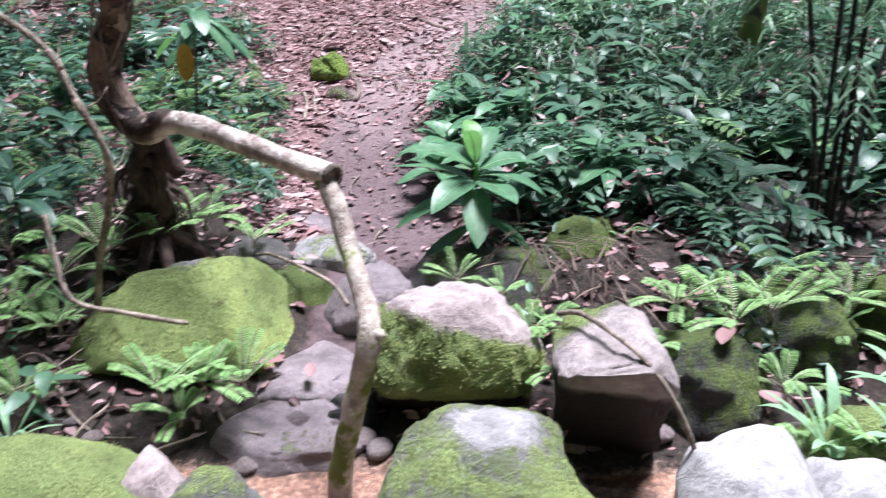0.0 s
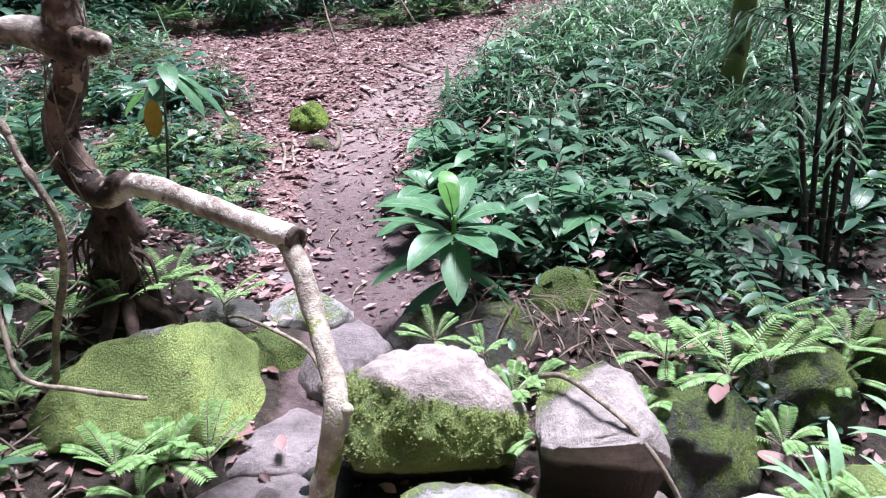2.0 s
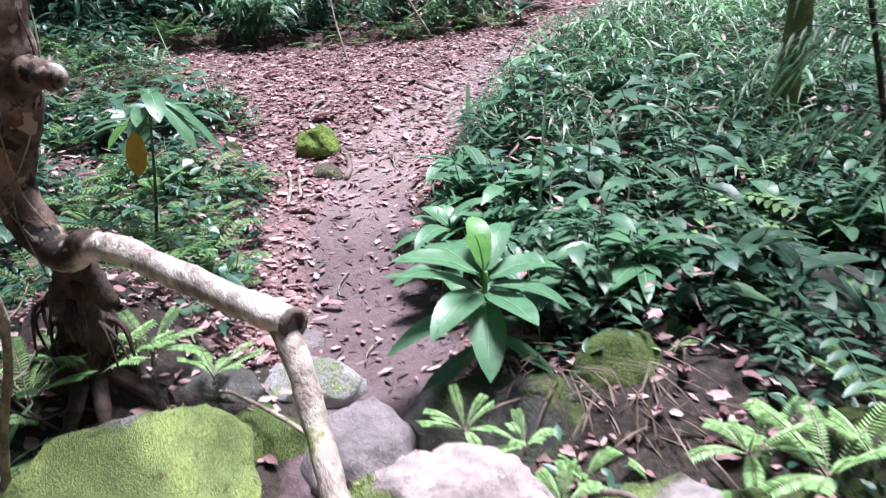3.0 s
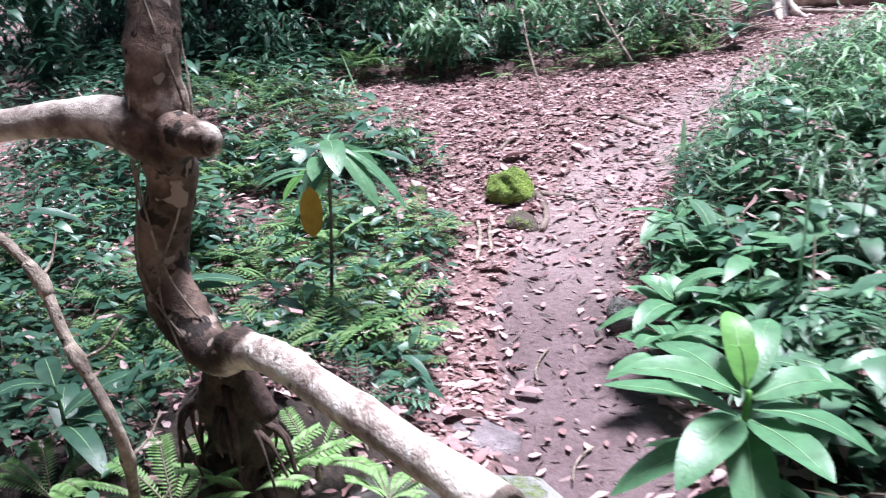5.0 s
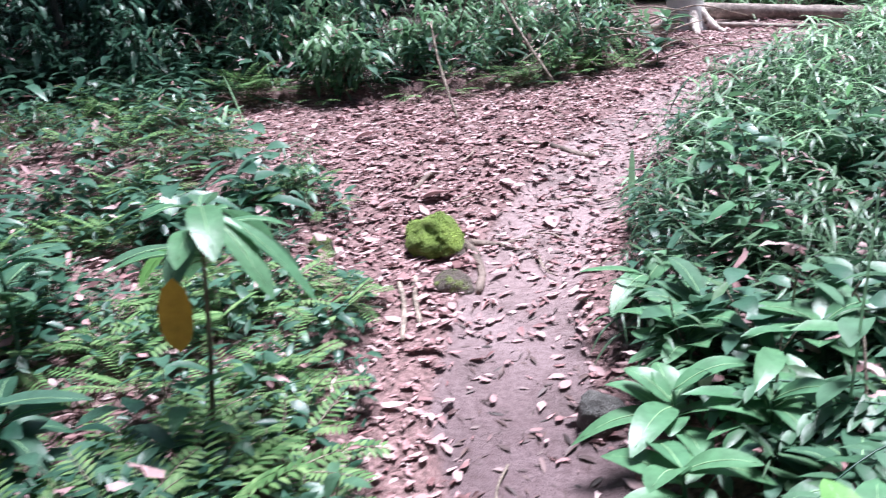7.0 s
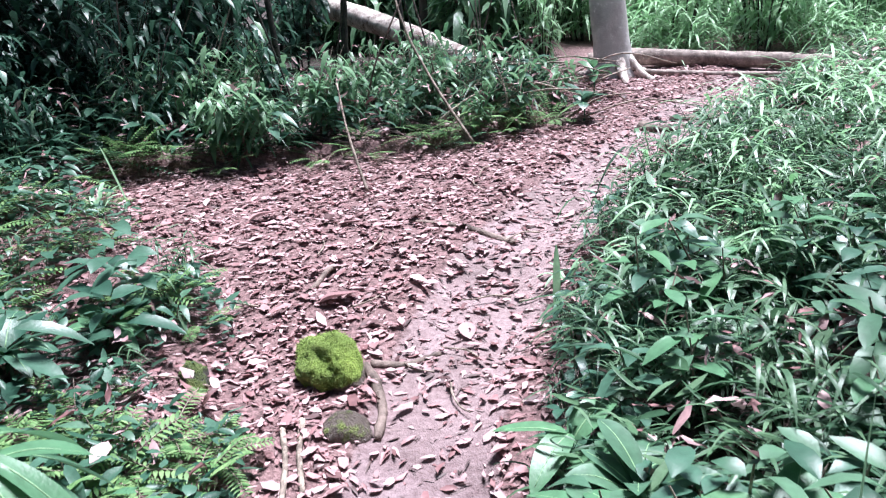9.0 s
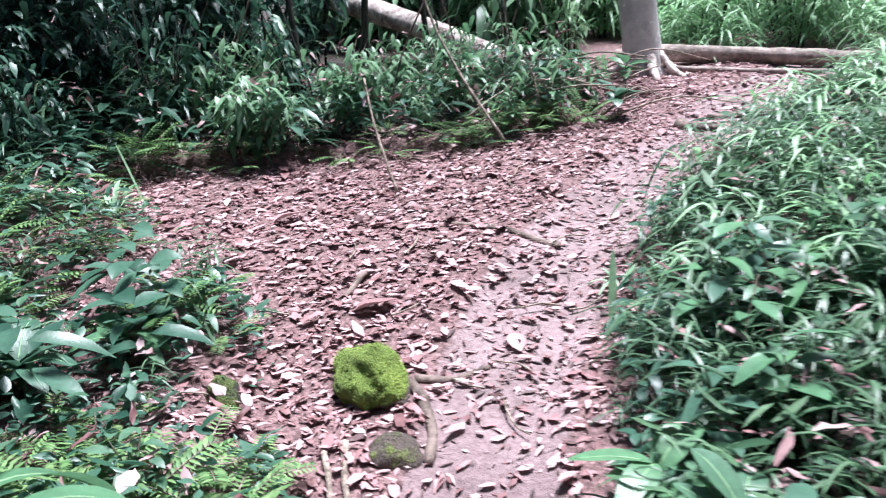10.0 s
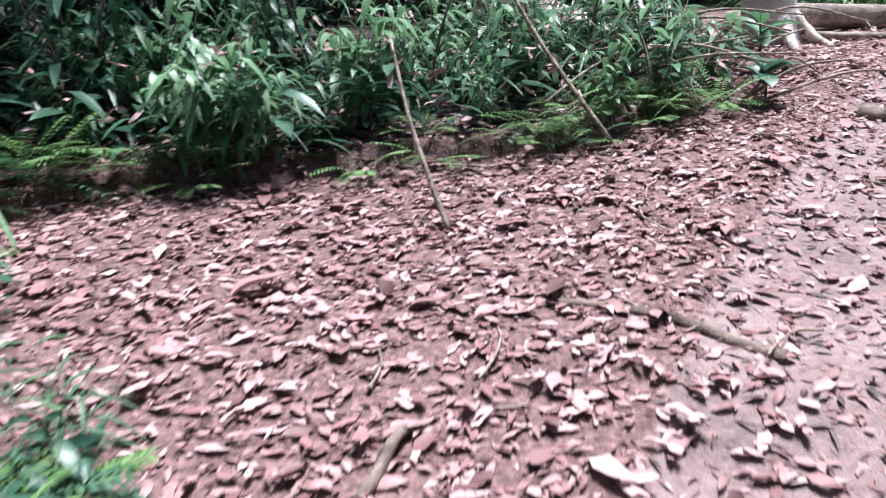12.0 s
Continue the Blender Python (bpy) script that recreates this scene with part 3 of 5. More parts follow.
for i in range(46):
    x, y = RNG.uniform(-4.0, 4.0), RNG.uniform(0.9, 2.4)
    if -1.4 < x < 1.7 and y > 1.5:
        y = RNG.uniform(0.9, 1.4)
    s = RNG.uniform(0.06, 0.2)
    ob = thing("stream_stone", BED_STONES[i % 4], None, "rounded stone lying in the shallow stream bed", "rock", "stream bed stones", at=pose(x, y, height(x, y) + 0.25 * s, 0, 0, RNG.uniform(0, 360)))
    ob.scale = (s, s, s)
PEBBLES = [rock_mesh("pebble", (ROCK_PINK, ROCK_SLAB)[i % 2], (1, 0.8, 0.55), 40 + i, sub=2)[0] for i in range(6)]
for i in range(110):
    x, y = RNG.uniform(-2.2, 2.4), RNG.uniform(1.0, 2.5)
    s = RNG.uniform(0.02, 0.06)
    ob = thing("pebble", PEBBLES[i % 6], None, "small wet stream pebble", "pebble", "stream pebbles", at=pose(x, y, height(x, y) + 0.3 * s, 0, 0, RNG.uniform(0, 360)))
    ob.scale = (s, s, s)


# ---- trees and wood ----
def leafy_crown(g, centre, radius, count, size):
    for _ in range(count):
        u = unit([RNG.gauss(0, 1), RNG.gauss(0, 1), RNG.gauss(0, 0.7)])
        p = np.asarray(centre) + u * np.asarray(radius) * RNG.uniform(0.3, 1.0)
        leaf(g, p, (RNG.uniform(-1, 1), RNG.uniform(-1, 1), RNG.uniform(-0.7, 0.2)), size * RNG.uniform(0.6, 1.3), size * 0.4, 0.3, 0.2, 2)


def bent_tree():
    g = Geo()
    tube(g, [(-0.88, 2.90, 0.952), (-0.98, 2.965, 0.945), (-1.07, 3.03, 0.90), (-1.145, 3.08, 0.915), (-1.205, 3.11, 0.99), (-1.235, 3.12, 1.09), (-1.20, 3.10, 1.20), (-1.14, 3.05, 1.32), (-1.115, 3.0, 1.45), (-1.10, 3.0, 1.65), (-1.08, 3.2, 2.3), (-1.1, 3.9, 5.0)],
         0.07, n=18, steps=7, knots=0.2, radii=[0.038, 0.044, 0.053, 0.06, 0.061, 0.06, 0.057, 0.055, 0.062, 0.056, 0.05, 0.03])
    me = g.mesh("bent_tree", BARK_TRUNK)
    me.attributes.new("pale", "FLOAT", "POINT").data.foreach_set("value", [0.7 * (1 - smooth(v.co.z - 0.9 * (v.co.x + 1.05), 0.84, 0.98)) + 0.25 * smooth(v.co.z, 1.34, 1.44) * (1 - smooth(v.co.z, 1.5, 1.6)) for v in me.vertices])
    tree = thing("bent_tree", me, None, "crooked brown-barked tree with a fallen-over pale limb at the bank", "tree")
    base = Geo()
    tube(base, [(-1.11, 3.06, 0.93), (-1.12, 3.11, 0.78), (-1.14, 3.2, 0.62), (-1.19, 3.3, 0.44), (-1.22, 3.36, 0.25)], 0.06, n=22, steps=9, knots=0.7, radii=[0.045, 0.058, 0.075, 0.105, 0.16])
    part("trunk_base", base, BARK_ROT, tree, "dark rotten trunk base")
    R = random.Random(17)
    for k in range(26):
        sh = Geo()
        a, z = R.uniform(0, 6.28), R.uniform(0.42, 0.82)
        c = np.array((lerp(z, [0.4, 0.62, 0.85], [-1.19, -1.14, -1.11]), lerp(z, [0.4, 0.62, 0.85], [3.3, 3.2, 3.08]), z))
        out = np.array((math.cos(a), math.sin(a), 0.0))
        tube(sh, [c + out * 0.045, c + out * R.uniform(0.09, 0.13) - (0, 0, R.uniform(0.03, 0.09)), c + out * R.uniform(0.08, 0.17) - (0, 0, R.uniform(0.12, 0.26))], R.uniform(0.006, 0.013), 0.003, n=6, steps=4, knots=0.3, seed=k)
        part("root", sh, BARK_ROT, tree)
    st = Geo()
    tube(st, [(-1.08, 3.05, 0.90), (-1.03, 3.06, 0.80), (-0.985, 3.07, 0.72)], 0.045, 0.026, n=12, knots=0.5)
    part("stub", st, BARK_ROT, tree)
    b = Geo()
    tube(b, [(-0.92, 2.925, 0.951), (-0.80, 2.84, 0.945), (-0.55, 2.66, 0.905), (-0.345, 2.51, 0.878)], 0.05, n=16, knots=0.2, seed=3, radii=[0.041, 0.038, 0.036, 0.037])
    limb = part("limb", b, BARK_PALE, tree, "pale blotched bare limb")
    # hollow broken end of the limb
    e = Geo()
    rim = []
    axis = unit((0.205, -0.15, -0.027))
    u = unit(np.cross(axis, (0, 0, 1)))
    w = np.cross(u, axis)
    c = np.array((-0.345, 2.51, 0.878))
    for k in range(14):
        a = 2 * math.pi * k / 14
        d = u * math.cos(a) + w * math.sin(a)
        rim += [c + d * 0.040, c + axis * 0.018 + d * 0.038, c + axis * 0.018 + d * 0.022, c - axis * 0.03 + d * 0.016]
    e.add(rim, [(4 * k + j, 4 * ((k + 1) % 14) + j, 4 * ((k + 1) % 14) + j + 1, 4 * k + j + 1) for k in range(14) for j in range(3)] + [tuple(4 * k + 3 for k in range(14))])
    part("broken_end", e, BARK, limb, "dark hollow broken end")
    lo = Geo()
    tube(lo, [(-0.37, 2.53, 0.865), (-0.325, 2.46, 0.80), (-0.285, 2.38, 0.70), (-0.235, 2.25, 0.60), (-0.205, 2.135, 0.53), (-0.235, 2.12, 0.38), (-0.268, 2.12, 0.25), (-0.30, 2.11, 0.08), (-0.31, 2.1, -0.06)],
         0.033, n=14, knots=0.2, seed=9, radii=[0.034, 0.032, 0.031, 0.031, 0.036, 0.034, 0.034, 0.036, 0.036])
    part("lower_limb", lo, BARK_MOSS, tree, "pale limb stained with moss and lichen")
    kn = Geo()
    tube(kn, [(-0.215, 2.14, 0.53), (-0.18, 2.12, 0.53), (-0.165, 2.11, 0.528)], 0.026, 0.012, n=8, knots=0.3)
    part("limb_knot", kn, BARK_MOSS, tree)
    s = Geo()
    tube(s, [(-1.14, 3.0, 1.405), (-1.06, 2.965, 1.418), (-1.01, 2.938, 1.418), (-0.975, 2.92, 1.412), (-0.958, 2.91, 1.41), (-0.966, 2.914, 1.41), (-0.985, 2.924, 1.41)], 0.046, n=14, knots=0.22, radii=[0.062, 0.048, 0.038, 0.036, 0.027, 0.016, 0.010])
    knob = s.mesh("knob", BARK_TRUNK)
    knob.attributes.new("pale", "FLOAT", "POINT").data.foreach_set("value", [0.1 + 0.35 * smooth(v.co.x, -1.04, -0.96) for v in knob.vertices])
    part("knob", knob, None, tree, "pruned stub with a worn hollow end")
    lf = Geo()
    tube(lf, [(-1.07, 2.99, 1.36), (-1.13, 2.985, 1.415), (-1.20, 2.975, 1.45), (-1.30, 2.965, 1.46), (-1.55, 2.95, 1.445), (-1.85, 2.9, 1.43), (-2.4, 2.8, 1.5)], 0.06, n=16, steps=8, knots=0.16, radii=[0.05, 0.064, 0.053, 0.040, 0.034, 0.032, 0.028])
    side = lf.mesh("side_limb", BARK_TRUNK)
    side.attributes.new("pale", "FLOAT", "POINT").data.foreach_set("value", [0.2 + 0.65 * smooth(-v.co.x, 1.12, 1.24) for v in side.vertices])
    part("side_limb", side, None, tree, "pale bare side limb")
    for x, y in ((-0.92, 3.2), (-1.42, 3.2), (-0.95, 3.5), (-1.2, 3.0), (-1.08, 3.05)):
        r = Geo()
        tube(r, [(-1.17, 3.25, 0.46), (x * 0.7 - 0.33, y * 0.7 + 0.97, 0.36), (x, y, height(x, y) - 0.03)], 0.035, 0.014, n=8, knots=0.25)
        part("root", r, BARK_ROT, tree)
    # crown out of view, added and placed so its shadow dims the left bank
    cr = Geo()
    leafy_crown(cr, (-1.55, 4.35, 5.3), (1.25, 1.05, 0.6), 650, 0.17)
    part("crown", cr, LEAF, tree)
    for k in range(5):
        v = Geo()
        pts = []
        for j in range(7):
            z = 0.85 + j * 0.2
            cx = lerp(z, [0.8, 1.0, 1.12, 1.28, 1.42, 1.75, 2.3], [-1.06, -1.20, -1.235, -1.16, -1.115, -1.10, -1.08])
            cy = lerp(z, [0.8, 1.0, 1.12, 1.28, 1.42, 1.75, 2.3], [3.05, 3.10, 3.12, 3.06, 3.0, 3.0, 3.1])
            a = k * 1.3 + j * 0.9 * (1 if k % 2 else -1)
            pts.append((cx + 0.066 * math.cos(a), cy + 0.066 * math.sin(a), z))
        tube(v, pts, 0.003, n=5)
        part("creeper", v, TWIG, tree)


bent_tree()


def lying(spots, lift=0.0):
    """Points of a line on the ground, raised by lift."""
    return [(x, y, height(x, y) + lift) for x, y in spots]


def stem_thing(name, pts, r, mat, label, category, knots=0.15, n=8, radii=None, group=""):
    g = Geo()
    tube(g, pts, r[0], r[1], n=n, knots=knots, radii=radii, seed=pts[0][0] * 9)
    return thing(name, g, mat, label, category, group)


def grey_tree():
    g = Geo()
    tube(g, [(1.36, 11.15, 1.2), (1.34, 11.15, 1.45), (1.31, 11.15, 1.7), (1.27, 11.15, 2.2), (1.2, 11.2, 3.5), (1.0, 11.6, 10.2)], 0.2, n=20, knots=0.05, radii=[0.24, 0.19, 0.172, 0.168, 0.16, 0.1])
    t = thing("tree", g, BARK_GREY, "smooth straight grey tree trunk at the trail bend", "tree")
    for k in range(7):
        a = k * 0.9 + 0.3
        r = Geo()
        tube(r, [(1.34 + 0.12 * math.cos(a), 11.15 + 0.12 * math.sin(a), 1.52), (1.34 + 0.24 * math.cos(a), 11.15 + 0.24 * math.sin(a), 1.40), (1.34 + 0.40 * math.cos(a), 11.15 + 0.4 * math.sin(a), height(1.34 + 0.4 * math.cos(a), 11.15 + 0.4 * math.sin(a)) - 0.02)], 0.07, 0.025, n=8, knots=0.3)
        part("root_flare", r, BARK_PALE, t, "pale lichen-covered root flare")
    cr = Geo()
    leafy_crown(cr, (0.9, 12.2, 10.6), (1.8, 1.8, 1.0), 140, 0.22)
    part("crown", cr, LEAF, t)


grey_tree()
stem_thing("fallen_log", [(1.15, 11.52, 1.50), (1.55, 11.45, 1.52), (2.2, 11.3, 1.47), (2.8, 11.15, 1.42), (3.36, 11.02, 1.36)], (0.085, 0.075), DEADWOOD, "weathered grey-brown log lying across the trail edge", "log", 0.18, 14)
stem_thing("fallen_log", [(1.45, 11.2, 1.40), (1.7, 11.1, 1.38), (2.3, 10.95, 1.33), (3.2, 10.75, 1.28)], (0.035, 0.025), DEADWOOD, "thin dark fallen pole in front of a log", "log", 0.25, 8)
stem_thing("fallen_log", [(0.45, 10.7, 1.32), (0.0, 11.1, 1.58), (-0.8, 11.95, 1.95), (-1.75, 13.0, 2.32), (-2.6, 14.0, 2.6)], (0.1, 0.13), BARK_PALE, "pale fallen trunk slanting through the undergrowth", "log", 0.15, 14)
stem_thing("tree", [(2.03, 5.75, 0.4), (2.03, 5.75, 0.9), (2.1, 5.8, 1.6), (2.15, 5.85, 3.6)], (0.085, 0.06), bark_material("mossy_dark_bark", (0.03, 0.03, 0.02), (0.12, 0.12, 0.08), 0.9), "slim dark trunk with mossy bark", "tree", 0.2, 12)
# unseen crown over the slim trunk, added to cast shade on the right bank
slim_shade_crown = Geo()
leafy_crown(slim_shade_crown, (2.3, 5.9, 4.0), (1.4, 1.3, 0.6), 240, 0.16)
part("crown", slim_shade_crown, LEAF, bpy.data.objects["tree.001"])
for k, (dx, dy, tx, ty) in enumerate([(0, 0, 0.02, 0.2), (0.035, 0.03, 0.07, 0.1), (-0.03, 0.05, 0.06, 0.3), (0.07, 0.04, 0.55, 0.5), (-0.05, -0.02, -0.25, 0.4)]):
    x, y, R = 1.80 + dx, 3.76 + dy, random.Random(70 + k)
    path = [(x, y, height(x, y) - 0.05), (x + tx * 0.25, y + ty * 0.3, 0.9), (x + tx * 0.75, y + ty * 0.75, 1.8), (x + tx * 1.5, y + ty * 1.2, 3.0)]
    g = Geo()
    tube(g, path, 0.015, 0.008, n=8, knots=0.05)
    cane = tagged(new("bamboo_stem"), "thin dark upright bamboo-like stem", "stem", "stem clump")
    part("culm", g, BARK_DARK, cane)
    line = spline(path, 8)
    for q in line[4:-2:3]:
        ring = Geo()
        tube(ring, [q, q + np.array((0, 0, 0.008)), q + np.array((0, 0, 0.016))], 0.0165, n=8, steps=2)
        part("node", ring, BARK, cane)
    for q in line[9::3]:
        spray, twig = Geo(), Geo()
        a = R.uniform(2.2, 4.6)
        tip = q + np.array((0.3 * math.cos(a), 0.3 * math.sin(a), 0.08))
        end = tip + np.array((0.22 * math.cos(a), 0.22 * math.sin(a), -0.18))
        tube(twig, [q, tip, end], 0.003, 0.0012, n=5, steps=3)
        for w in spline([q, tip, end], 5)[2:]:
            for sg in (-0.7, 0.7):
                leaf(spray, w, (math.cos(a + sg), math.sin(a + sg), R.uniform(-0.9, -0.1)), R.uniform(0.1, 0.18), 0.014, 0.4, 0.2, 3, 0.35, 0.7)
        b = part("twig", twig, BARK_DARK, cane)
        part("spray", spray, LEAF_GRASS, b, "drooping narrow bamboo leaves")["kind"] = "stuff"
def liana():
    path = [(-1.62, 2.62, 1.52), (-1.251, 2.65, 1.273), (-1.14, 2.62, 1.09), (-1.065, 2.61, 0.92), (-1.11, 2.68, 0.72), (-1.2, 2.75, 0.5), (-1.27, 2.8, 0.2)]
    g = Geo()
    tube(g, path, 0.010, 0.013, n=10, knots=0.15, seed=4)
    ob = tagged(new("liana"), "thin grey-brown leaning liana stem", "vine")
    part("stem", g, TWIG, ob)
    line = spline(path, 6)
    for k in (8, 13, 20, 26):
        j, t = Geo(), Geo()
        tube(j, [line[k - 1], line[k], line[k + 1]], 0.012, n=8, steps=3, knots=0.2, radii=[0.0115, 0.0165, 0.0115])
        node = part("joint", j, TWIG, ob, "swollen pale joint")
        out = np.array((0.05 * math.cos(k), 0.05 * math.sin(k), 0.02))
        tube(t, [line[k], line[k] + out, line[k] + 1.7 * out + np.array((0, 0, 0.03))], 0.004, 0.002, n=5, steps=3)
        part("side_twig", t, TWIG, node)


liana()
stem_thing("dead_branch", [(-1.25, 2.52, 0.75), (-1.22, 2.48, 0.62), (-1.16, 2.42, 0.50), (-1.0, 2.42, 0.455), (-0.88, 2.44, 0.42), (-0.82, 2.46, 0.40)], (0.009, 0.008), TWIG, "bare pale branch hanging over the boulder", "branch", 0.25, 8)
stem_thing("dead_branch", [(0.37, 2.47, 0.43), (0.43, 2.37, 0.475), (0.52, 2.14, 0.49), (0.58, 2.02, 0.46), (0.65, 1.97, 0.35), (0.72, 1.95, 0.17), (0.78, 1.95, 0.0)], (0.009, 0.007), TWIG, "crooked dry stick lying over the flat boulder", "branch", 0.3, 8)
stem_thing("dead_branch", [(-0.78, 3.32, 0.30), (-0.70, 3.22, 0.34), (-0.55, 3.1, 0.33), (-0.42, 2.98, 0.31), (-0.36, 2.92, 0.25)], (0.007, 0.009), TWIG, "short crooked branch between stones", "branch", 0.3, 8)
stem_thing("trail_root", lying([(-0.5, 7.5), (-0.36, 7.44), (-0.2, 7.37), (-0.05, 7.28), (0.04, 7.2)], 0.0), (0.012, 0.026), BARK, "brown root crossing the trail", "root", 0.25, 8)
stem_thing("trail_root", lying([(-0.66, 6.06), (-0.61, 5.95), (-0.575, 5.78), (-0.585, 5.62)], 0.012), (0.025, 0.016), BARK, "gnarled root beside the moss stone", "root", 0.3, 8)
stem_thing("trail_root", lying([(-0.64, 6.1), (-0.5, 6.14), (-0.36, 6.22)], 0.004), (0.02, 0.012), BARK, "thin root crossing the trail", "root", 0.3, 8)
stem_thing("trail_root", lying([(1.2, 9.45), (1.3, 9.35), (1.45, 9.25)], 0.01), (0.06, 0.03), BARK, "thick stubby root on the trail", "root", 0.3, 8)
stem_thing("trail_root", lying([(1.5, 9.7), (1.75, 9.7), (2.0, 9.75), (2.2, 9.7)], 0.008), (0.03, 0.02), BARK, "dark root crossing the trail", "root", 0.3, 8)
stem_thing("dead_branch", [(-1.02, 6.72, 0.69), (-0.95, 6.76, 0.745), (-0.9, 6.9, 0.785), (-0.84, 6.98, 0.77)], (0.018, 0.012), BARK, "short curved dead branch in the leaf litter", "branch", 0.25, 8)
stem_thing("dead_branch", [(-0.80, 8.10, 0.95), (-0.86, 8.2, 1.12), (-0.93, 8.35, 1.35), (-0.98, 8.5, 1.6)], (0.011, 0.006), TWIG, "bare pale stick standing at the thicket edge", "branch", 0.15, 6)
stem_thing("dead_branch", [(-0.1, 8.9, 1.1), (-0.4, 9.2, 1.6), (-0.6, 9.4, 2.1), (-0.7, 9.6, 2.9)], (0.012, 0.007), TWIG, "long bare leaning stick in the thicket", "branch", 0.15, 6)
stem_thing("dead_branch", lying([(-0.86, 5.7), (-0.84, 5.5), (-0.80, 5.3)], 0.012), (0.013, 0.01), TWIG, "dry stick on the leaf litter", "branch", 0.2, 6)
stem_thing("dead_branch", lying([(-0.93, 5.68), (-0.88, 5.45), (-0.86, 5.2)], 0.012), (0.012, 0.01), TWIG, "dry stick on the leaf litter", "branch", 0.2, 6)
for k in range(70):
    x, y = RNG.uniform(-2.6, 2.2), RNG.uniform(2.6, 9.5)
    a, l = RNG.uniform(0, 6.28), RNG.uniform(0.06, 0.28)
    pts = [(x + l * s * math.cos(a + 0.4 * s), y + l * s * math.sin(a + 0.4 * s), height(x + l * s * math.cos(a), y + l * s * math.sin(a)) + 0.012 + 0.02 * RNG.random()) for s in (0, 0.35, 0.7, 1.0)]
    stem_thing("twig", pts, (0.005, 0.003), TWIG, "thin dry twig on the forest floor", "twig", 0.2, 5, group="fallen twigs")
for k in range(60):
    x, y = RNG.uniform(0.2, 2.3), RNG.uniform(2.6, 4.2)
    if k % 3 == 0:
        x, y = RNG.uniform(-1.9, -0.7), RNG.uniform(2.2, 3.7)
    a, l = RNG.uniform(0, 6.28), RNG.uniform(0.12, 0.45)
    pts = [(x + l * s * math.cos(a + 0.5 * s), y + l * s * math.sin(a + 0.5 * s), height(x + l * s * math.cos(a), y + l * s * math.sin(a)) + 0.02 + 0.10 * s * RNG.random()) for s in (0, 0.35, 0.7, 1.0)]
    stem_thing("twig", pts, (0.006, 0.003), (TWIG, BARK)[k % 2], "bare twig lying in the damp hollow", "twig", 0.2, 5, group="fallen twigs")
for k in range(34):
    x, y = RNG.uniform(-0.3, 1.25), RNG.uniform(9.3, 10.9)
    a, l = RNG.uniform(-0.6, 0.9), RNG.uniform(0.4, 1.1)
    stem_thing("dead_branch", [(x - 0.4, y, height(x - 0.4, y) + 0.05), (x - 0.4 + 0.5 * l * math.cos(a), y + 0.5 * l * math.sin(a), height(x, y) + 0.16 + 0.1 * RNG.random()), (x - 0.4 + l * math.cos(a), y + l * math.sin(a), height(x, y) + 0.05 + 0.25 * RNG.random())], (0.010, 0.005), TWIG, "dry fallen stick heaped beside the trail bend", "branch", 0.2, 6, group="heap of dry sticks")
for k in range(22):
    y = RNG.uniform(9.2, 11.0)
    x = RNG.uniform(-4.5, lerp(y, LEFT_Y, LEFT_X) - 0.35)
    dx, z = RNG.uniform(-0.9, 0.9), height(x, y)
    stem_thing("vine", [(x, y, z), (x + 0.2 * dx, y + 0.05, z + 0.5), (x + 0.7 * dx, y + 0.1, z + 1.1 + 0.3 * RNG.random()), (x + 1.3 * dx, y + 0.2, z + 1.6 + 0.8 * RNG.random())], (0.008, 0.005), (TWIG, BARK, BARK_DARK)[k % 3], "thin bare vine climbing through the thicket", "vine", 0.1, 5, group="thicket vines")


# ---- plants ----
def frond(gs, gl, p, d, length, pairs, leaflet, droop=0.5, width=0.3, seg=3, a=0.22, b=0.7):
    """A pinnate frond: a rib with paired leaflets that shorten to its tip."""
    d = unit(d)
    side = unit(np.cross(d, (0, 0, 1.0)))
    rib = []
    for i in range(pairs + 1):
        s = i / pairs
        q = np.asarray(p) + d * length * s
        q[2] -= droop * length * s * s
        rib.append(q)
        if i > pairs * 0.12:
            k = leaflet * math.sin(math.pi * min(1, 0.25 + 0.75 * (1 - s) ** 0.8)) ** 0.7 if s < 1 else leaflet * 0.3
            t = unit(d - np.array((0, 0, 2 * droop * s)))
            for sg in (-1, 1):
                leaf(gl, q, side * sg + t * 0.45 + np.array((0, 0, 0.1)), k, k * width, 0.2, 0.15, seg, a, b)
    if gs is not None:
        tube(gs, rib[::max(1, pairs // 4)], 0.0035, 0.0015, n=4, steps=2, cap=False)


def fern(seed, fronds=8, length=0.28, pairs=14, leaflet=0.06, rise=0.8):
    R = random.Random(seed)
    gs, out, ribs = Geo(), [], []
    tube(gs, [(0, 0, -0.04), (0, 0, 0.015)], 0.012, 0.006, n=6, steps=2)
    for k in range(fronds):
        g, rib = Geo(), Geo()
        a = 6.28 * k / fronds + R.uniform(-0.4, 0.4)
        up = rise * R.uniform(0.4, 1.6)
        frond(rib, g, (0, 0, 0), (math.cos(a), math.sin(a), up), length * R.uniform(0.7, 1.2), pairs, leaflet * R.uniform(0.85, 1.15), R.uniform(0.2, 0.55))
        out.append(g)
        ribs.append(rib)
    return gs, out, ribs


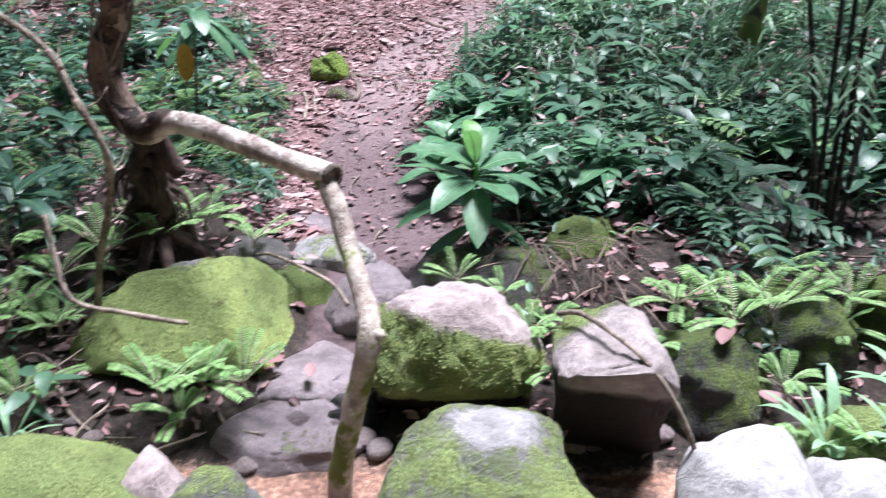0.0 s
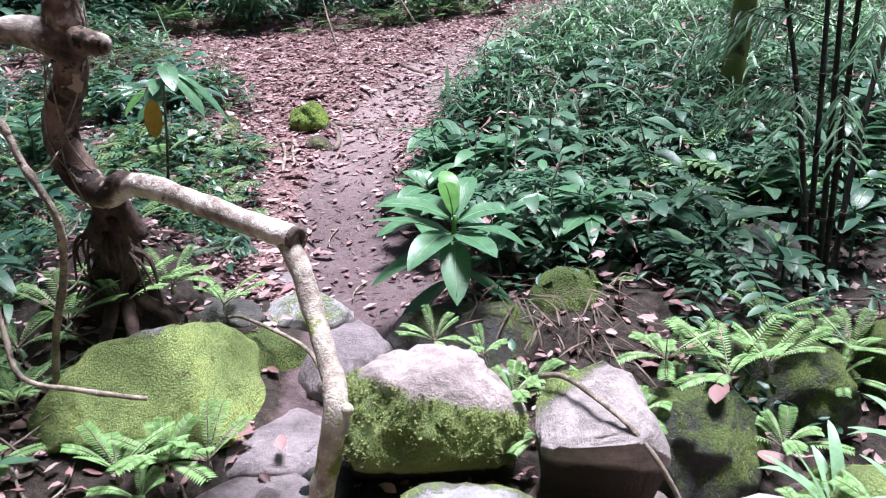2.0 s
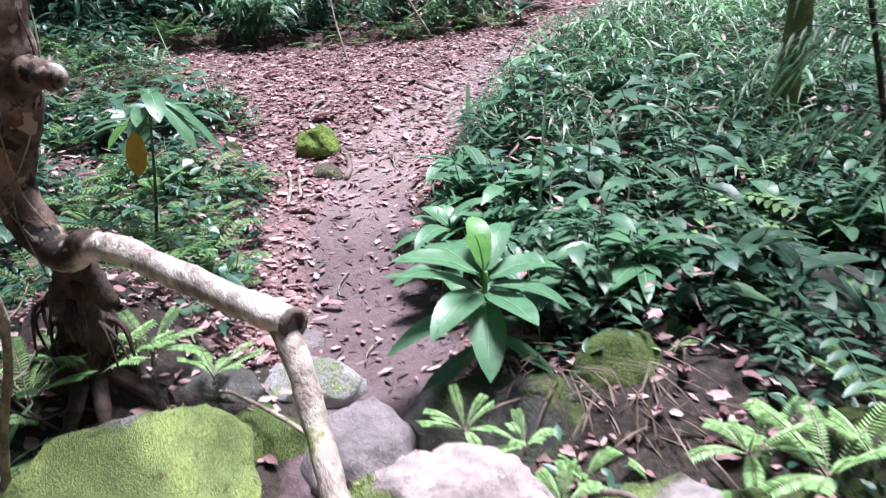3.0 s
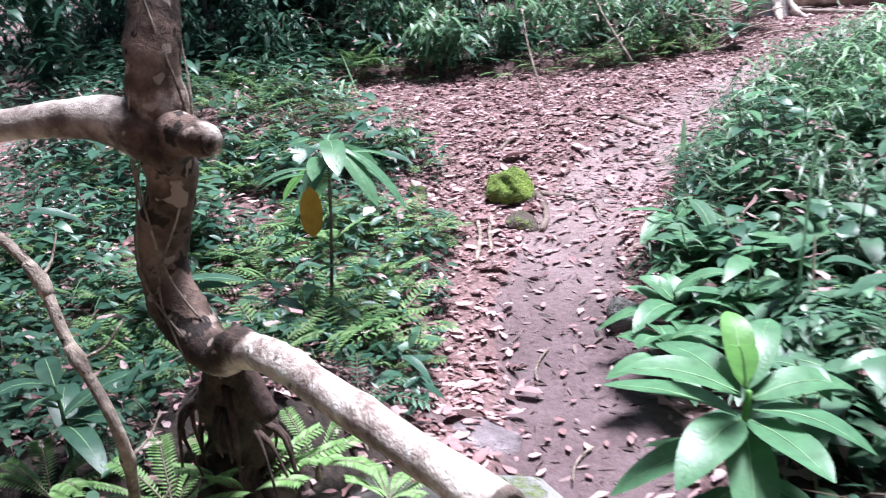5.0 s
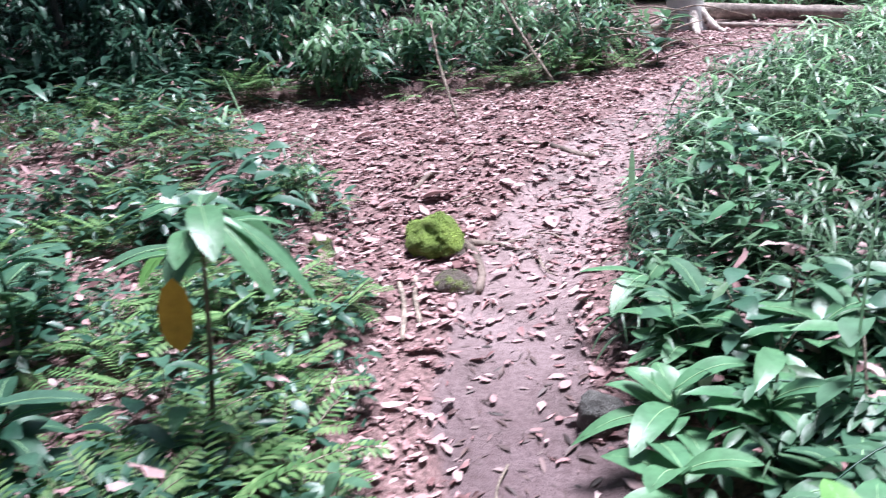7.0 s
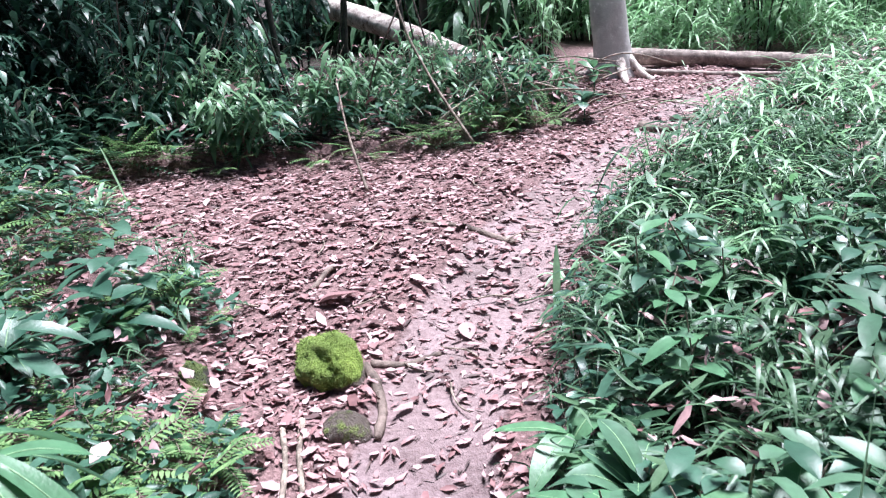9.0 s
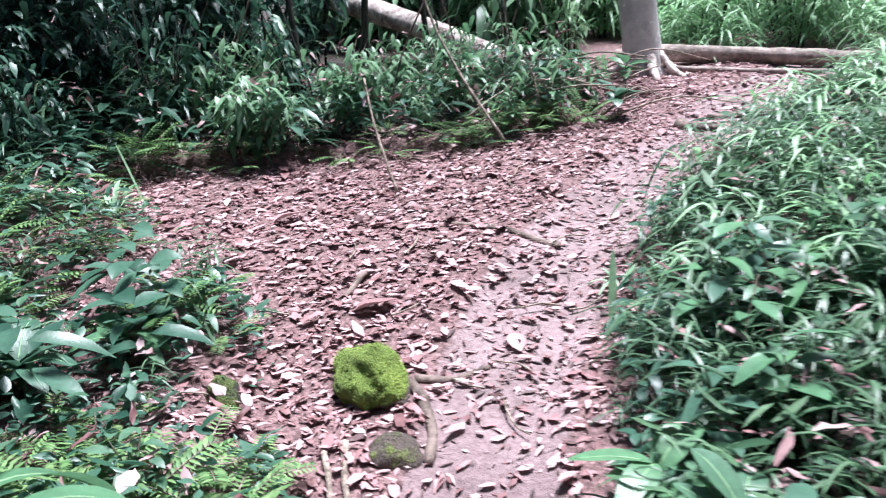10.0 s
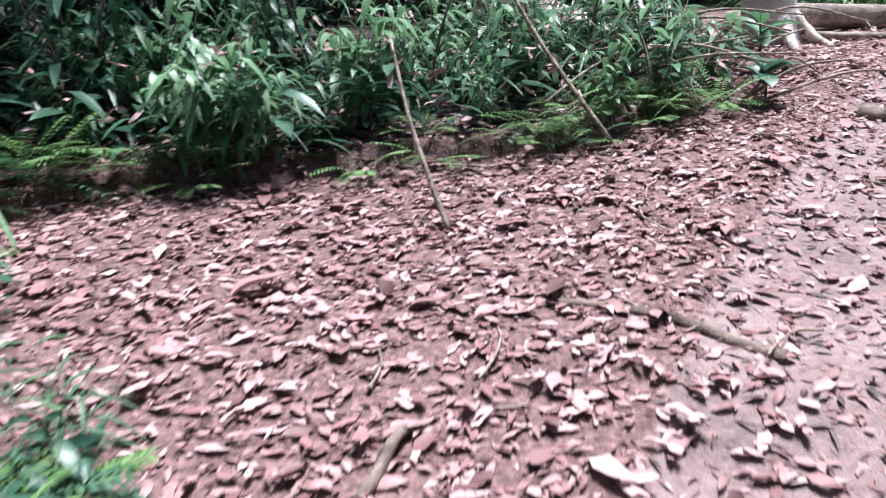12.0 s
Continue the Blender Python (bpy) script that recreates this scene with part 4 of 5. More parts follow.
def grass_clump(seed, blades=22, length=0.34, width=0.02, stems=5):
    R = random.Random(seed)
    gs, gl = Geo(), Geo()
    for k in range(stems):
        a, l = R.uniform(0, 6.28), length * R.uniform(0.5, 1.0)
        b = np.array((R.uniform(-0.06, 0.06), R.uniform(-0.06, 0.06), 0))
        top = b + np.array((math.cos(a) * 0.35 * l, math.sin(a) * 0.35 * l, l))
        tube(gs, [b, (b + top) / 2 + np.array((0, 0, 0.1 * l)), top], 0.003, 0.0015, n=4, steps=3, cap=False)
        m = blades // stems
        for i in range(m):
            s = (i + 1) / m
            q = b + (top - b) * s
            c = a + i * 2.4 + R.uniform(-0.5, 0.5)
            leaf(gl, q, (math.cos(c), math.sin(c), R.uniform(0.2, 1.0)), length * R.uniform(0.5, 1.0), width * R.uniform(0.7, 1.3), R.uniform(0.4, 1.0), 0.2, 5, 0.35, 0.75)
    return gs, gl


def seedling(seed, leaves=9, height_=0.25, size=0.11, ratio=0.42):
    R = random.Random(seed)
    gs, out = Geo(), []
    top = np.array((R.uniform(-0.1, 0.1), R.uniform(-0.1, 0.1), height_))
    tube(gs, [(0, 0, -0.03), top * 0.5 + np.array((0.01, 0, 0)), top], 0.004, 0.002, n=5, steps=3, cap=False)
    for i in range(leaves):
        g = Geo()
        s = 0.25 + 0.75 * (i / max(1, leaves - 1))
        c = i * 2.4 + R.uniform(-0.4, 0.4)
        d = np.array((math.cos(c), math.sin(c), R.uniform(-0.05, 0.5)))
        leaf(g, top * s + d * 0.015, d, size * R.uniform(0.6, 1.3), size * ratio * R.uniform(0.8, 1.2), R.uniform(0.15, 0.6), 0.22, 4, 0.55, 0.75, R.uniform(-0.3, 0.3), 0.04)
        out.append(g)
    return gs, out


def compound_plant(seed, fronds=5, length=0.34):
    R = random.Random(seed)
    gs, gl = Geo(), Geo()
    for k in range(fronds):
        a = 6.28 * k / fronds + R.uniform(-0.4, 0.4)
        p = np.array((0.01 * math.cos(a), 0.01 * math.sin(a), R.uniform(0.08, 0.22)))
        tube(gs, [(0, 0, -0.03), p], 0.004, 0.003, n=4, steps=2, cap=False)
        frond(gs, gl, p, (math.cos(a), math.sin(a), R.uniform(0.2, 0.7)), length * R.uniform(0.7, 1.2), 8, 0.075, R.uniform(0.3, 0.7), 0.38, 4, 0.55, 0.8)
    return gs, gl


def thicket_shrub(seed, tall=1.6, leaves=150, size=0.2, ratio=0.16):
    R = random.Random(seed)
    gs, gl = Geo(), Geo()
    for k in range(5):
        a = R.uniform(0, 6.28)
        h = tall * R.uniform(0.5, 1.0)
        pts = [(0.05 * math.cos(a), 0.05 * math.sin(a), -0.05), (0.12 * h * math.cos(a), 0.12 * h * math.sin(a), 0.5 * h), (0.35 * h * math.cos(a + 0.3), 0.35 * h * math.sin(a + 0.3), h)]
        tube(gs, pts, 0.010, 0.003, n=5, steps=4, cap=False)
        line = spline(pts, 8)
        for i in range(leaves // 5):
            q = line[R.randrange(3, len(line))] + np.array((R.uniform(-0.12, 0.12), R.uniform(-0.12, 0.12), R.uniform(-0.08, 0.08)))
            c = R.uniform(0, 6.28)
            leaf(gl, q, (math.cos(c), math.sin(c), R.uniform(-0.5, 0.6)), size * R.uniform(0.6, 1.3), size * ratio * R.uniform(0.8, 1.3), R.uniform(0.3, 1.0), 0.2, 3, 0.45, 0.75)
    return gs, gl


LOOSE = {}


def plant_kind(name, made, stem_mat, leaf_mat, label, category, group, piece="leaf"):
    """What place() needs to make plants of one kind; leaves given as a list become parts of their own."""
    gs, gl = made[:2]
    pieces = gl if isinstance(gl, list) else [gl]
    whole = Geo()
    for g in pieces:
        for v in g.v:
            whole.v.append(v)
    verts = np.concatenate(whole.v)
    faces, k = [], 0
    for g in pieces:
        faces += [tuple(i + k for i in f) for f in g.f]
        k += g.n
    joined = Geo()
    joined.add(verts, faces)
    return dict(name=name, stem=gs.mesh(name, stem_mat), joined=joined.mesh("foliage", leaf_mat), verts=verts, faces=faces, mat=leaf_mat,
                pieces=[g.mesh(piece, leaf_mat) for g in gl] if isinstance(gl, list) else None, piece=piece, label=label, category=category, group=group,
                ribs=[g.mesh("midrib", stem_mat) for g in made[2]] if len(made) > 2 else None, stalk="rootstock" if piece == "frond" else "stem")


def place(kind, x, y, scale=1.0, dz=0.0, turn=None, tilt=(0, 0), z=None, apart=False, loose=False):
    """apart: each leaf an object of its own; loose: joined into the mass of its kind."""
    m = pose(x, y, height(x, y) + dz if z is None else z, tilt[0], tilt[1], RNG.uniform(0, 360) if turn is None else turn)
    if loose:
        r = np.array(m.to_3x3()) * scale
        LOOSE.setdefault((kind["name"], kind["mat"].name), Geo()).add(kind["verts"] @ r.T + np.array(m.translation), kind["faces"])
        return None
    ob = tagged(new(kind["name"]), kind["label"], kind["category"], kind["group"])
    ob.matrix_basis = m
    ob.scale = (scale, scale, scale)
    new(kind["stalk"], kind["stem"]).parent = ob
    if apart and kind["pieces"]:
        for k, me in enumerate(kind["pieces"]):
            piece = new(kind["piece"], me)
            piece.parent = ob
            if kind["ribs"]:
                new("midrib", kind["ribs"][k]).parent = piece
    else:
        new("foliage", kind["joined"]).parent = ob
    return ob


FERNS = [plant_kind("fern", fern(s, 8, 0.26, 22, 0.04, 1.1), TWIG, LEAF_FERN, "bright green fern tuft", "fern", "ferns", "frond") for s in (1, 2, 3)]
FERNS_DARK = [plant_kind("fern", fern(s, 7, 0.3, 11, 0.06, 0.6), TWIG, LEAF, "low green fern in the undergrowth", "fern", "ferns", "frond") for s in (4, 5)]
FERNS_BANK = [plant_kind("fern", fern(s, 9, 0.3, 15, 0.05, 0.85), TWIG, LEAF_HERB, "low soft green fern on the bank", "fern", "ferns", "frond") for s in (6, 7)]
GRASS = [plant_kind("grass_clump", grass_clump(s, 26, 0.38, 0.016), LEAF_GRASS, LEAF_GRASS, "arching long-bladed forest grass", "grass", "grass clumps") for s in (11, 12, 13, 14, 15)]
GRASS_BRIGHT = [plant_kind("grass_clump", grass_clump(s, 28, 0.42, 0.02), LEAF_GRASS, LEAF_SUN_TINT, "bright green bamboo-leaved grass", "grass", "grass clumps") for s in (16, 17, 18)]
SEEDLINGS = [plant_kind("seedling", seedling(s, 8, 0.2 + 0.03 * (s % 3), 0.10), TWIG, LEAF, "small glossy green seedling", "seedling", "seedlings") for s in (21, 22, 23, 24)]
SEEDLINGS_DARK = [plant_kind("seedling", seedling(s, 9, 0.22, 0.12, 0.38), TWIG, LEAF_DARK, "dark green broad-leaved seedling", "seedling", "seedlings") for s in (25, 26, 27)]
COMPOUND = [plant_kind("pinnate_plant", compound_plant(s), LEAF_DARK, LEAF, "plant with paired leaflets on arching stalks", "plant", "pinnate plants") for s in (31, 32, 33)]
SHRUBS = [plant_kind("shrub", thicket_shrub(s, 1.6, 130, 0.18, 0.26), BARK_DARK, LEAF_DARK, "dark narrow-leaved thicket shrub", "shrub", "thicket shrubs") for s in (41, 42, 43)]
SHRUBS_BROAD = [plant_kind("shrub", thicket_shrub(s, 1.8, 130, 0.17, 0.4), BARK_DARK, LEAF_DARK, "dark broad-leaved thicket shrub", "shrub", "thicket shrubs") for s in (44, 45)]
SHRUBS_BRIGHT = [plant_kind("shrub", thicket_shrub(s, 1.7, 170, 0.2, 0.2), BARK_DARK, LEAF_SUN_TINT, "bright green bamboo-leaved shrub", "shrub", "sunlit shrubs") for s in (46, 47)]


SHRUBS_MID = [plant_kind("shrub", thicket_shrub(s, 0.9, 90, 0.17, 0.3), TWIG, LEAF_MID, "green narrow-leaved shrub at the thicket edge", "shrub", "thicket shrubs") for s in (51, 52)]
SKY_BLOCK_WOODS = [plant_kind("shrub", thicket_shrub(s, 2.0, 220, 0.19, 0.4), BARK_DARK, LEAF_DARK, "dense forest edge", "shrub", "woods") for s in (48, 49)]


def edge_right(y):
    return lerp(y, RIGHT_Y, RIGHT_X)


def edge_left(y):
    return lerp(y, LEFT_Y, LEFT_X)


def scatter(kinds, count, xr, yr, ok, scale, dz=0.0, apart=0, loose=False):
    made, tries, spots = 0, 0, []
    while made < count and tries < count * 30:
        tries += 1
        x, y = RNG.uniform(*xr), RNG.uniform(*yr)
        if ok(x, y):
            spots.append((x, y))
            made += 1
    spots.sort(key=lambda s: math.hypot(s[0] + 0.3, s[1] - 3.0))
    for i, (x, y) in enumerate(spots):
        place(RNG.choice(kinds), x, y, RNG.uniform(*scale), dz, tilt=(RNG.uniform(-10, 10), RNG.uniform(-10, 10)), apart=i < apart, loose=loose)


def right_bank(x, y):
    return x > edge_right(y) + 0.1 and y > 3.45 and not (1.3 < x < 2.7 and y < 4.3)


def left_bank(x, y):
    return x < edge_left(y) - 0.05 and y > 3.4 and (y < 8.6) and not (abs(x + 1.1) < 0.3 and abs(y - 3.3) < 0.4)


def left_clump(x, y):
    """Where herbs stand in patches between the litter of the bank."""
    return left_bank(x, y) and noise.noise(Vector((x * 1.9 + 4.0, y * 1.9, 2.0))) > -0.28 + 0.1 * smooth(y, 6.0, 7.6) - 0.2 * smooth(-x, 1.8, 3.0)


def right_near(x, y):
    return right_bank(x, y) and y < 6.5


def thicket(x, y):
    return x < edge_left(y) - 0.2 and y > 8.65 - 0.04 * min(0.0, x + 1.5) and not (-1.7 < x < 0.6 and 9.6 < y < 12.4 and abs(y - 11.1 + x) < 1.3)


scatter(GRASS, 175, (-0.1, 3.6), (4.6, 9.0), right_bank, (0.6, 1.15))
scatter(GRASS, 35, (-5.0, -1.3), (4.5, 8.6), left_bank, (0.4, 0.8))
scatter(GRASS_BRIGHT, 80, (0.5, 4.5), (5.8, 11.5), right_bank, (0.6, 1.05))
scatter(GRASS, 250, (0.0, 5.5), (4.6, 11.5), right_bank, (0.6, 1.2), loose=True)
scatter(GRASS_BRIGHT, 170, (0.5, 6.5), (6.5, 12.5), right_bank, (0.6, 1.1), loose=True)
scatter(SEEDLINGS, 90, (0.0, 3.2), (3.45, 6.5), right_near, (0.7, 1.9), apart=70)
scatter(SEEDLINGS_DARK, 60, (0.2, 3.2), (3.45, 6.5), right_near, (0.8, 1.6), apart=30)
scatter(SEEDLINGS, 70, (-3.5, -0.7), (3.5, 8.0), left_clump, (0.45, 0.95), apart=40)
scatter(SEEDLINGS_DARK, 40, (-3.5, -0.8), (3.5, 8.0), left_clump, (0.5, 1.1), apart=30)
scatter(SEEDLINGS, 160, (0.3, 4.8), (5.5, 11.0), right_bank, (0.6, 1.3), loose=True)
scatter(SEEDLINGS, 110, (-5.0, -0.8), (3.5, 8.0), left_clump, (0.4, 0.85), loose=True)
scatter(SEEDLINGS_DARK, 80, (-5.0, -0.8), (3.5, 8.0), left_clump, (0.45, 1.0), loose=True)
scatter(SEEDLINGS_DARK, 40, (-4.0, -1.5), (4.2, 7.0), left_bank, (1.1, 1.7), loose=True)
scatter(COMPOUND, 60, (0.3, 3.0), (3.5, 5.3), right_bank, (0.8, 1.4))
COMPOUND_PALE = [plant_kind("pinnate_plant", compound_plant(s, 4, 0.36), LEAF_DARK, LEAF_FERN, "plant with pale paired leaflets on arching stalks", "plant", "pinnate plants") for s in (34, 35)]
SEEDLINGS_PALE = [plant_kind("seedling", seedling(s, 7, 0.3, 0.15, 0.36), TWIG, LEAF_BROAD, "young plant with long light green leaves", "seedling", "seedlings") for s in (28, 29)]
scatter(COMPOUND_PALE, 12, (0.6, 2.6), (3.9, 5.0), right_bank, (0.8, 1.3))
scatter(SEEDLINGS_PALE, 34, (0.2, 2.8), (3.6, 6.5), right_bank, (0.8, 1.5), apart=34)
scatter(SEEDLINGS_PALE, 6, (-3.0, -1.0), (3.6, 6.5), left_clump, (0.5, 1.0), apart=14)
scatter(SEEDLINGS_DARK, 40, (-0.1, 1.2), (5.0, 7.6), lambda x, y: 0.02 < x - edge_right(y) < 0.35, (0.5, 1.0))
scatter(GRASS, 40, (-0.1, 1.6), (5.0, 8.2), lambda x, y: 0.0 < x - edge_right(y) < 0.35, (0.4, 0.75))
scatter(FERNS_DARK, 40, (0.3, 4.0), (3.5, 9.0), right_bank, (0.7, 1.1), apart=15)
scatter(FERNS_DARK, 55, (-4.0, -0.8), (3.5, 8.2), left_clump, (0.5, 1.0), apart=15)
scatter(FERNS_BANK, 40, (-2.4, -0.85), (3.8, 6.6), left_clump, (0.65, 1.1), apart=26)
scatter(FERNS_BANK, 95, (-3.6, -0.9), (3.8, 8.3), left_clump, (0.6, 1.25))
# thicket behind the clearing
scatter(SHRUBS, 75, (-8.0, -1.5), (8.6, 13.0), thicket, (0.45, 1.15))
scatter(SHRUBS_MID, 55, (-2.6, 0.8), (8.6, 10.6), lambda x, y: x < edge_left(y) - 0.12, (0.35, 0.85))
scatter(FERNS_BANK, 26, (-3.4, 0.6), (8.4, 9.6), lambda x, y: -0.5 < x - edge_left(y) < 0.0, (0.7, 1.2))
scatter(SHRUBS_BRIGHT, 45, (-3.5, 1.4), (11.6, 15.0), lambda x, y: y > 12.2 - x and abs(x - 1.3) > 0.5, (0.7, 1.3))
scatter(SHRUBS_BROAD, 45, (-8.0, -1.7), (9.2, 13.0), lambda x, y: x < edge_left(y) - 0.5 and thicket(x, y), (0.5, 1.2))
scatter(SEEDLINGS_DARK, 130, (-5.0, 0.6), (8.3, 11.0), lambda x, y: x < edge_left(y) and y > 8.3, (0.8, 1.6), loose=True)
scatter(FERNS_DARK, 30, (-4.0, 0.6), (8.5, 10.5), lambda x, y: x < edge_left(y) - 0.1 and y > 8.5, (0.7, 1.2))
scatter(GRASS, 55, (-4.0, 0.9), (8.5, 11.5), lambda x, y: x < edge_left(y) - 0.1 and y > 8.5, (0.7, 1.4), loose=True)
scatter(SEEDLINGS_DARK, 70, (-5.5, -2.3), (7.6, 9.3), lambda x, y: x < edge_left(y) + 0.1, (0.8, 1.6), loose=True)
scatter(FERNS_DARK, 30, (-5.0, -2.3), (7.6, 9.2), lambda x, y: x < edge_left(y) + 0.1, (0.8, 1.3))
scatter(SHRUBS_BROAD, 14, (-5.5, -2.8), (8.2, 9.3), lambda x, y: True, (0.3, 0.6))
scatter(SHRUBS_MID, 40, (-3.4, 0.6), (11.9, 15.0), lambda x, y: y > 11.9 - x, (1.0, 2.0))
# far greenery; the bright kinds carry the opening's light in their leaf colour
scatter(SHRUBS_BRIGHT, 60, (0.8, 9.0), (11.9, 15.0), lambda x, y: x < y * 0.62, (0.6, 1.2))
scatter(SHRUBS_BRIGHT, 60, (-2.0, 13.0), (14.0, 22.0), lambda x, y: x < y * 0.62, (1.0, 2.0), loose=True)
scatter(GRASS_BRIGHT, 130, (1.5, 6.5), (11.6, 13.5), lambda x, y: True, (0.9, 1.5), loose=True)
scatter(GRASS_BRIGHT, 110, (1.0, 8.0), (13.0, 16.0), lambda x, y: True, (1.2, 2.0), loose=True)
scatter(SHRUBS_BROAD, 80, (-14.0, 14.0), (15.5, 25.0), lambda x, y: True, (1.5, 3.0), loose=True)
scatter(SHRUBS, 50, (3.2, 9.0), (3.5, 11.0), lambda x, y: x > 4.4 and x > edge_right(y) + 1.5, (0.6, 1.3), loose=True)
scatter(SHRUBS_BROAD, 40, (-9.0, -4.5), (3.0, 9.0), lambda x, y: True, (0.6, 1.4), loose=True)
# unseen woods round and behind the near bank, added to block low sky light
scatter(SKY_BLOCK_WOODS, 100, (-11.0, 11.0), (-8.0, 2.5), lambda x, y: 4.6 < math.hypot(x, y - 2.5) < 10.0, (2.2, 4.2), loose=True)
scatter(SKY_BLOCK_WOODS, 28, (-12.0, 12.0), (2.5, 10.0), lambda x, y: abs(x) > 7.0, (2.0, 4.0), loose=True)
# the joined dark shrubs include the unseen light-blocking ring
for (nm, mt), g in LOOSE.items():
    thing({"grass_clump": "undergrowth", "seedling": "undergrowth", "shrub": "woods"}[nm], g, bpy.data.materials[mt], "dense mass of green forest undergrowth", "undergrowth", kind="stuff")


# saplings of the thicket: thin dark stems; drooping crowns added above view for shade
def sapling(x, y, r, tall, lean):
    g = Geo()
    z = height(x, y)
    tube(g, [(x, y, z - 0.1), (x + lean * 0.3, y, z + tall * 0.3), (x + lean * 0.8, y + 0.1, z + tall * 0.7), (x + lean, y + 0.2, z + tall)], r, r * 0.5, n=8, knots=0.12)
    ob = tagged(new("sapling"), "thin dark-stemmed forest sapling in the thicket", "sapling", "thicket saplings")
    part("trunk", g, BARK_DARK, ob)
    # many leaves on the left only, to throw the thicket there into shadow
    c = Geo()
    leafy_crown(c, (x + lean, y + 0.2, z + tall), (1.3, 1.3, 0.9), 560 if x < -2.6 else 60, 0.18)
    part("crown", c, LEAF_DARK, ob)


for x, y, r, tall, lean in [(-3.6, 9.9, 0.05, 3.2, -0.25), (-3.25, 9.7, 0.035, 3.0, 0.1), (-2.9, 10.1, 0.06, 3.4, 0.05), (-2.2, 10.6, 0.03, 2.8, 0.3), (-1.6, 10.0, 0.03, 2.6, -0.2), (-1.2, 10.8, 0.035, 3.0, 0.2), (-4.3, 10.8, 0.07, 3.5, 0.1), (-0.6, 11.2, 0.03, 2.8, -0.3), (-0.5, 12.2, 0.05, 3.3, 0.2), (-5.2, 9.6, 0.06, 3.4, -0.1), (-2.6, 12.0, 0.08, 3.6, 0.2), (-4.9, 12.5, 0.09, 3.8, 0.0), (0.3, 12.8, 0.05, 3.2, 0.1), (-6.4, 11.5, 0.08, 3.8, 0.1), (-3.9, 8.9, 0.03, 2.5, -0.3)]:
    sapling(x, y, r, tall, lean)


# ---- plants that stand out ----
def broad_plant():
    """The large ginger-like plant at the edge of the trail, leaf by leaf."""
    g = Geo()
    tube(g, [(0.13, 3.42, 0.3), (0.13, 3.40, 0.5), (0.14, 3.38, 0.68)], 0.016, 0.008, n=8)
    base = tagged(new("broad_leaved_plant"), "large ginger-like plant with broad glossy green leaves", "plant")
    part("stem", g, LEAF_LIME, base)
    R = random.Random(5)
    spec = [(200, 0.15, 0.30, 0.085, 0.52), (235, 0.25, 0.27, 0.10, 0.60), (270, -0.2, 0.24, 0.10, 0.58), (300, 0.2, 0.26, 0.09, 0.60), (340, 0.3, 0.26, 0.09, 0.62), (20, 0.5, 0.28, 0.09, 0.64), (70, 0.9, 0.3, 0.08, 0.66), (130, 0.6, 0.32, 0.09, 0.64), (165, 0.35, 0.33, 0.10, 0.60), (185, 0.6, 0.3, 0.085, 0.66), (100, 1.8, 0.30, 0.07, 0.66), (250, 2.5, 0.26, 0.06, 0.68), (213, -0.35, 0.28, 0.11, 0.42), (325, -0.1, 0.22, 0.08, 0.45), (150, 0.1, 0.24, 0.09, 0.48)]
    for a, up, l, w, z in spec:
        c = radians(a)
        d = np.array((math.cos(c), math.sin(c), up))
        blade_part(base, LEAF_LIME if up > 1.5 else LEAF_BROAD, np.array((0.135, 3.39, z)) + unit(d) * 0.02, d, l * 1.12, w * 1.25, R.uniform(0.25, 0.5), 0.18, R.uniform(-0.25, 0.25))


broad_plant()


def leafy_plant(name, x, y, leaves, label, mat=LEAF_BROAD, seed=1, lift=0.25, category="plant"):
    R = random.Random(seed)
    z = height(x, y)
    g = Geo()
    tube(g, [(x, y, z - 0.04), (x + 0.01, y, z + lift * 0.5), (x, y, z + lift)], 0.009, 0.005, n=6)
    ob = tagged(new(name), label, category)
    part("stem", g, LEAF, ob)
    for i in range(leaves):
        c = i * 2.4 + R.uniform(-0.3, 0.3)
        d = np.array((math.cos(c), math.sin(c), R.uniform(0.1, 1.1)))
        blade_part(ob, mat, (x, y, z + lift * R.uniform(0.5, 1.0)), d, R.uniform(0.18, 0.32), R.uniform(0.07, 0.11), R.uniform(0.25, 0.6), 0.2, R.uniform(-0.3, 0.3))
    return ob


for k, (x, y, n) in enumerate([(0.02, 4.5, 12), (0.25, 4.35, 11), (0.12, 4.8, 11), (-0.02, 4.15, 8), (0.4, 3.75, 10), (0.6, 4.2, 10), (0.35, 4.0, 9), (0.75, 3.75, 9), (1.1, 3.8, 7), (0.5, 4.7, 9), (0.2, 4.98, 13), (0.05, 5.25, 8), (0.28, 3.62, 9)]):
    leafy_plant("broad_leaved_plant", x, y, n, "clump of broad glossy leaves overhanging the trail", LEAF_BROAD if k < 4 or k % 2 else LEAF, 60 + k, 0.24)
for k, (x, y, n) in enumerate([(1.35, 3.75, 8), (1.6, 3.7, 8), (1.5, 4.45, 8), (2.05, 4.0, 8), (1.75, 4.35, 7)]):
    leafy_plant("young_plant", x, y, n, "dark broad-leaved young plant on the bank", LEAF_DARK if k % 2 else LEAF, 130 + k, 0.3)
leafy_plant("broad_leaved_plant", 0.80, 9.65, 12, "dark glossy rosette at the trail bend", LEAF_DARK, 81, 0.2)
leafy_plant("broad_leaved_plant", 1.0, 10.35, 9, "small broad-leaved plant beside the grey tree", LEAF_BROAD, 82, 0.3)


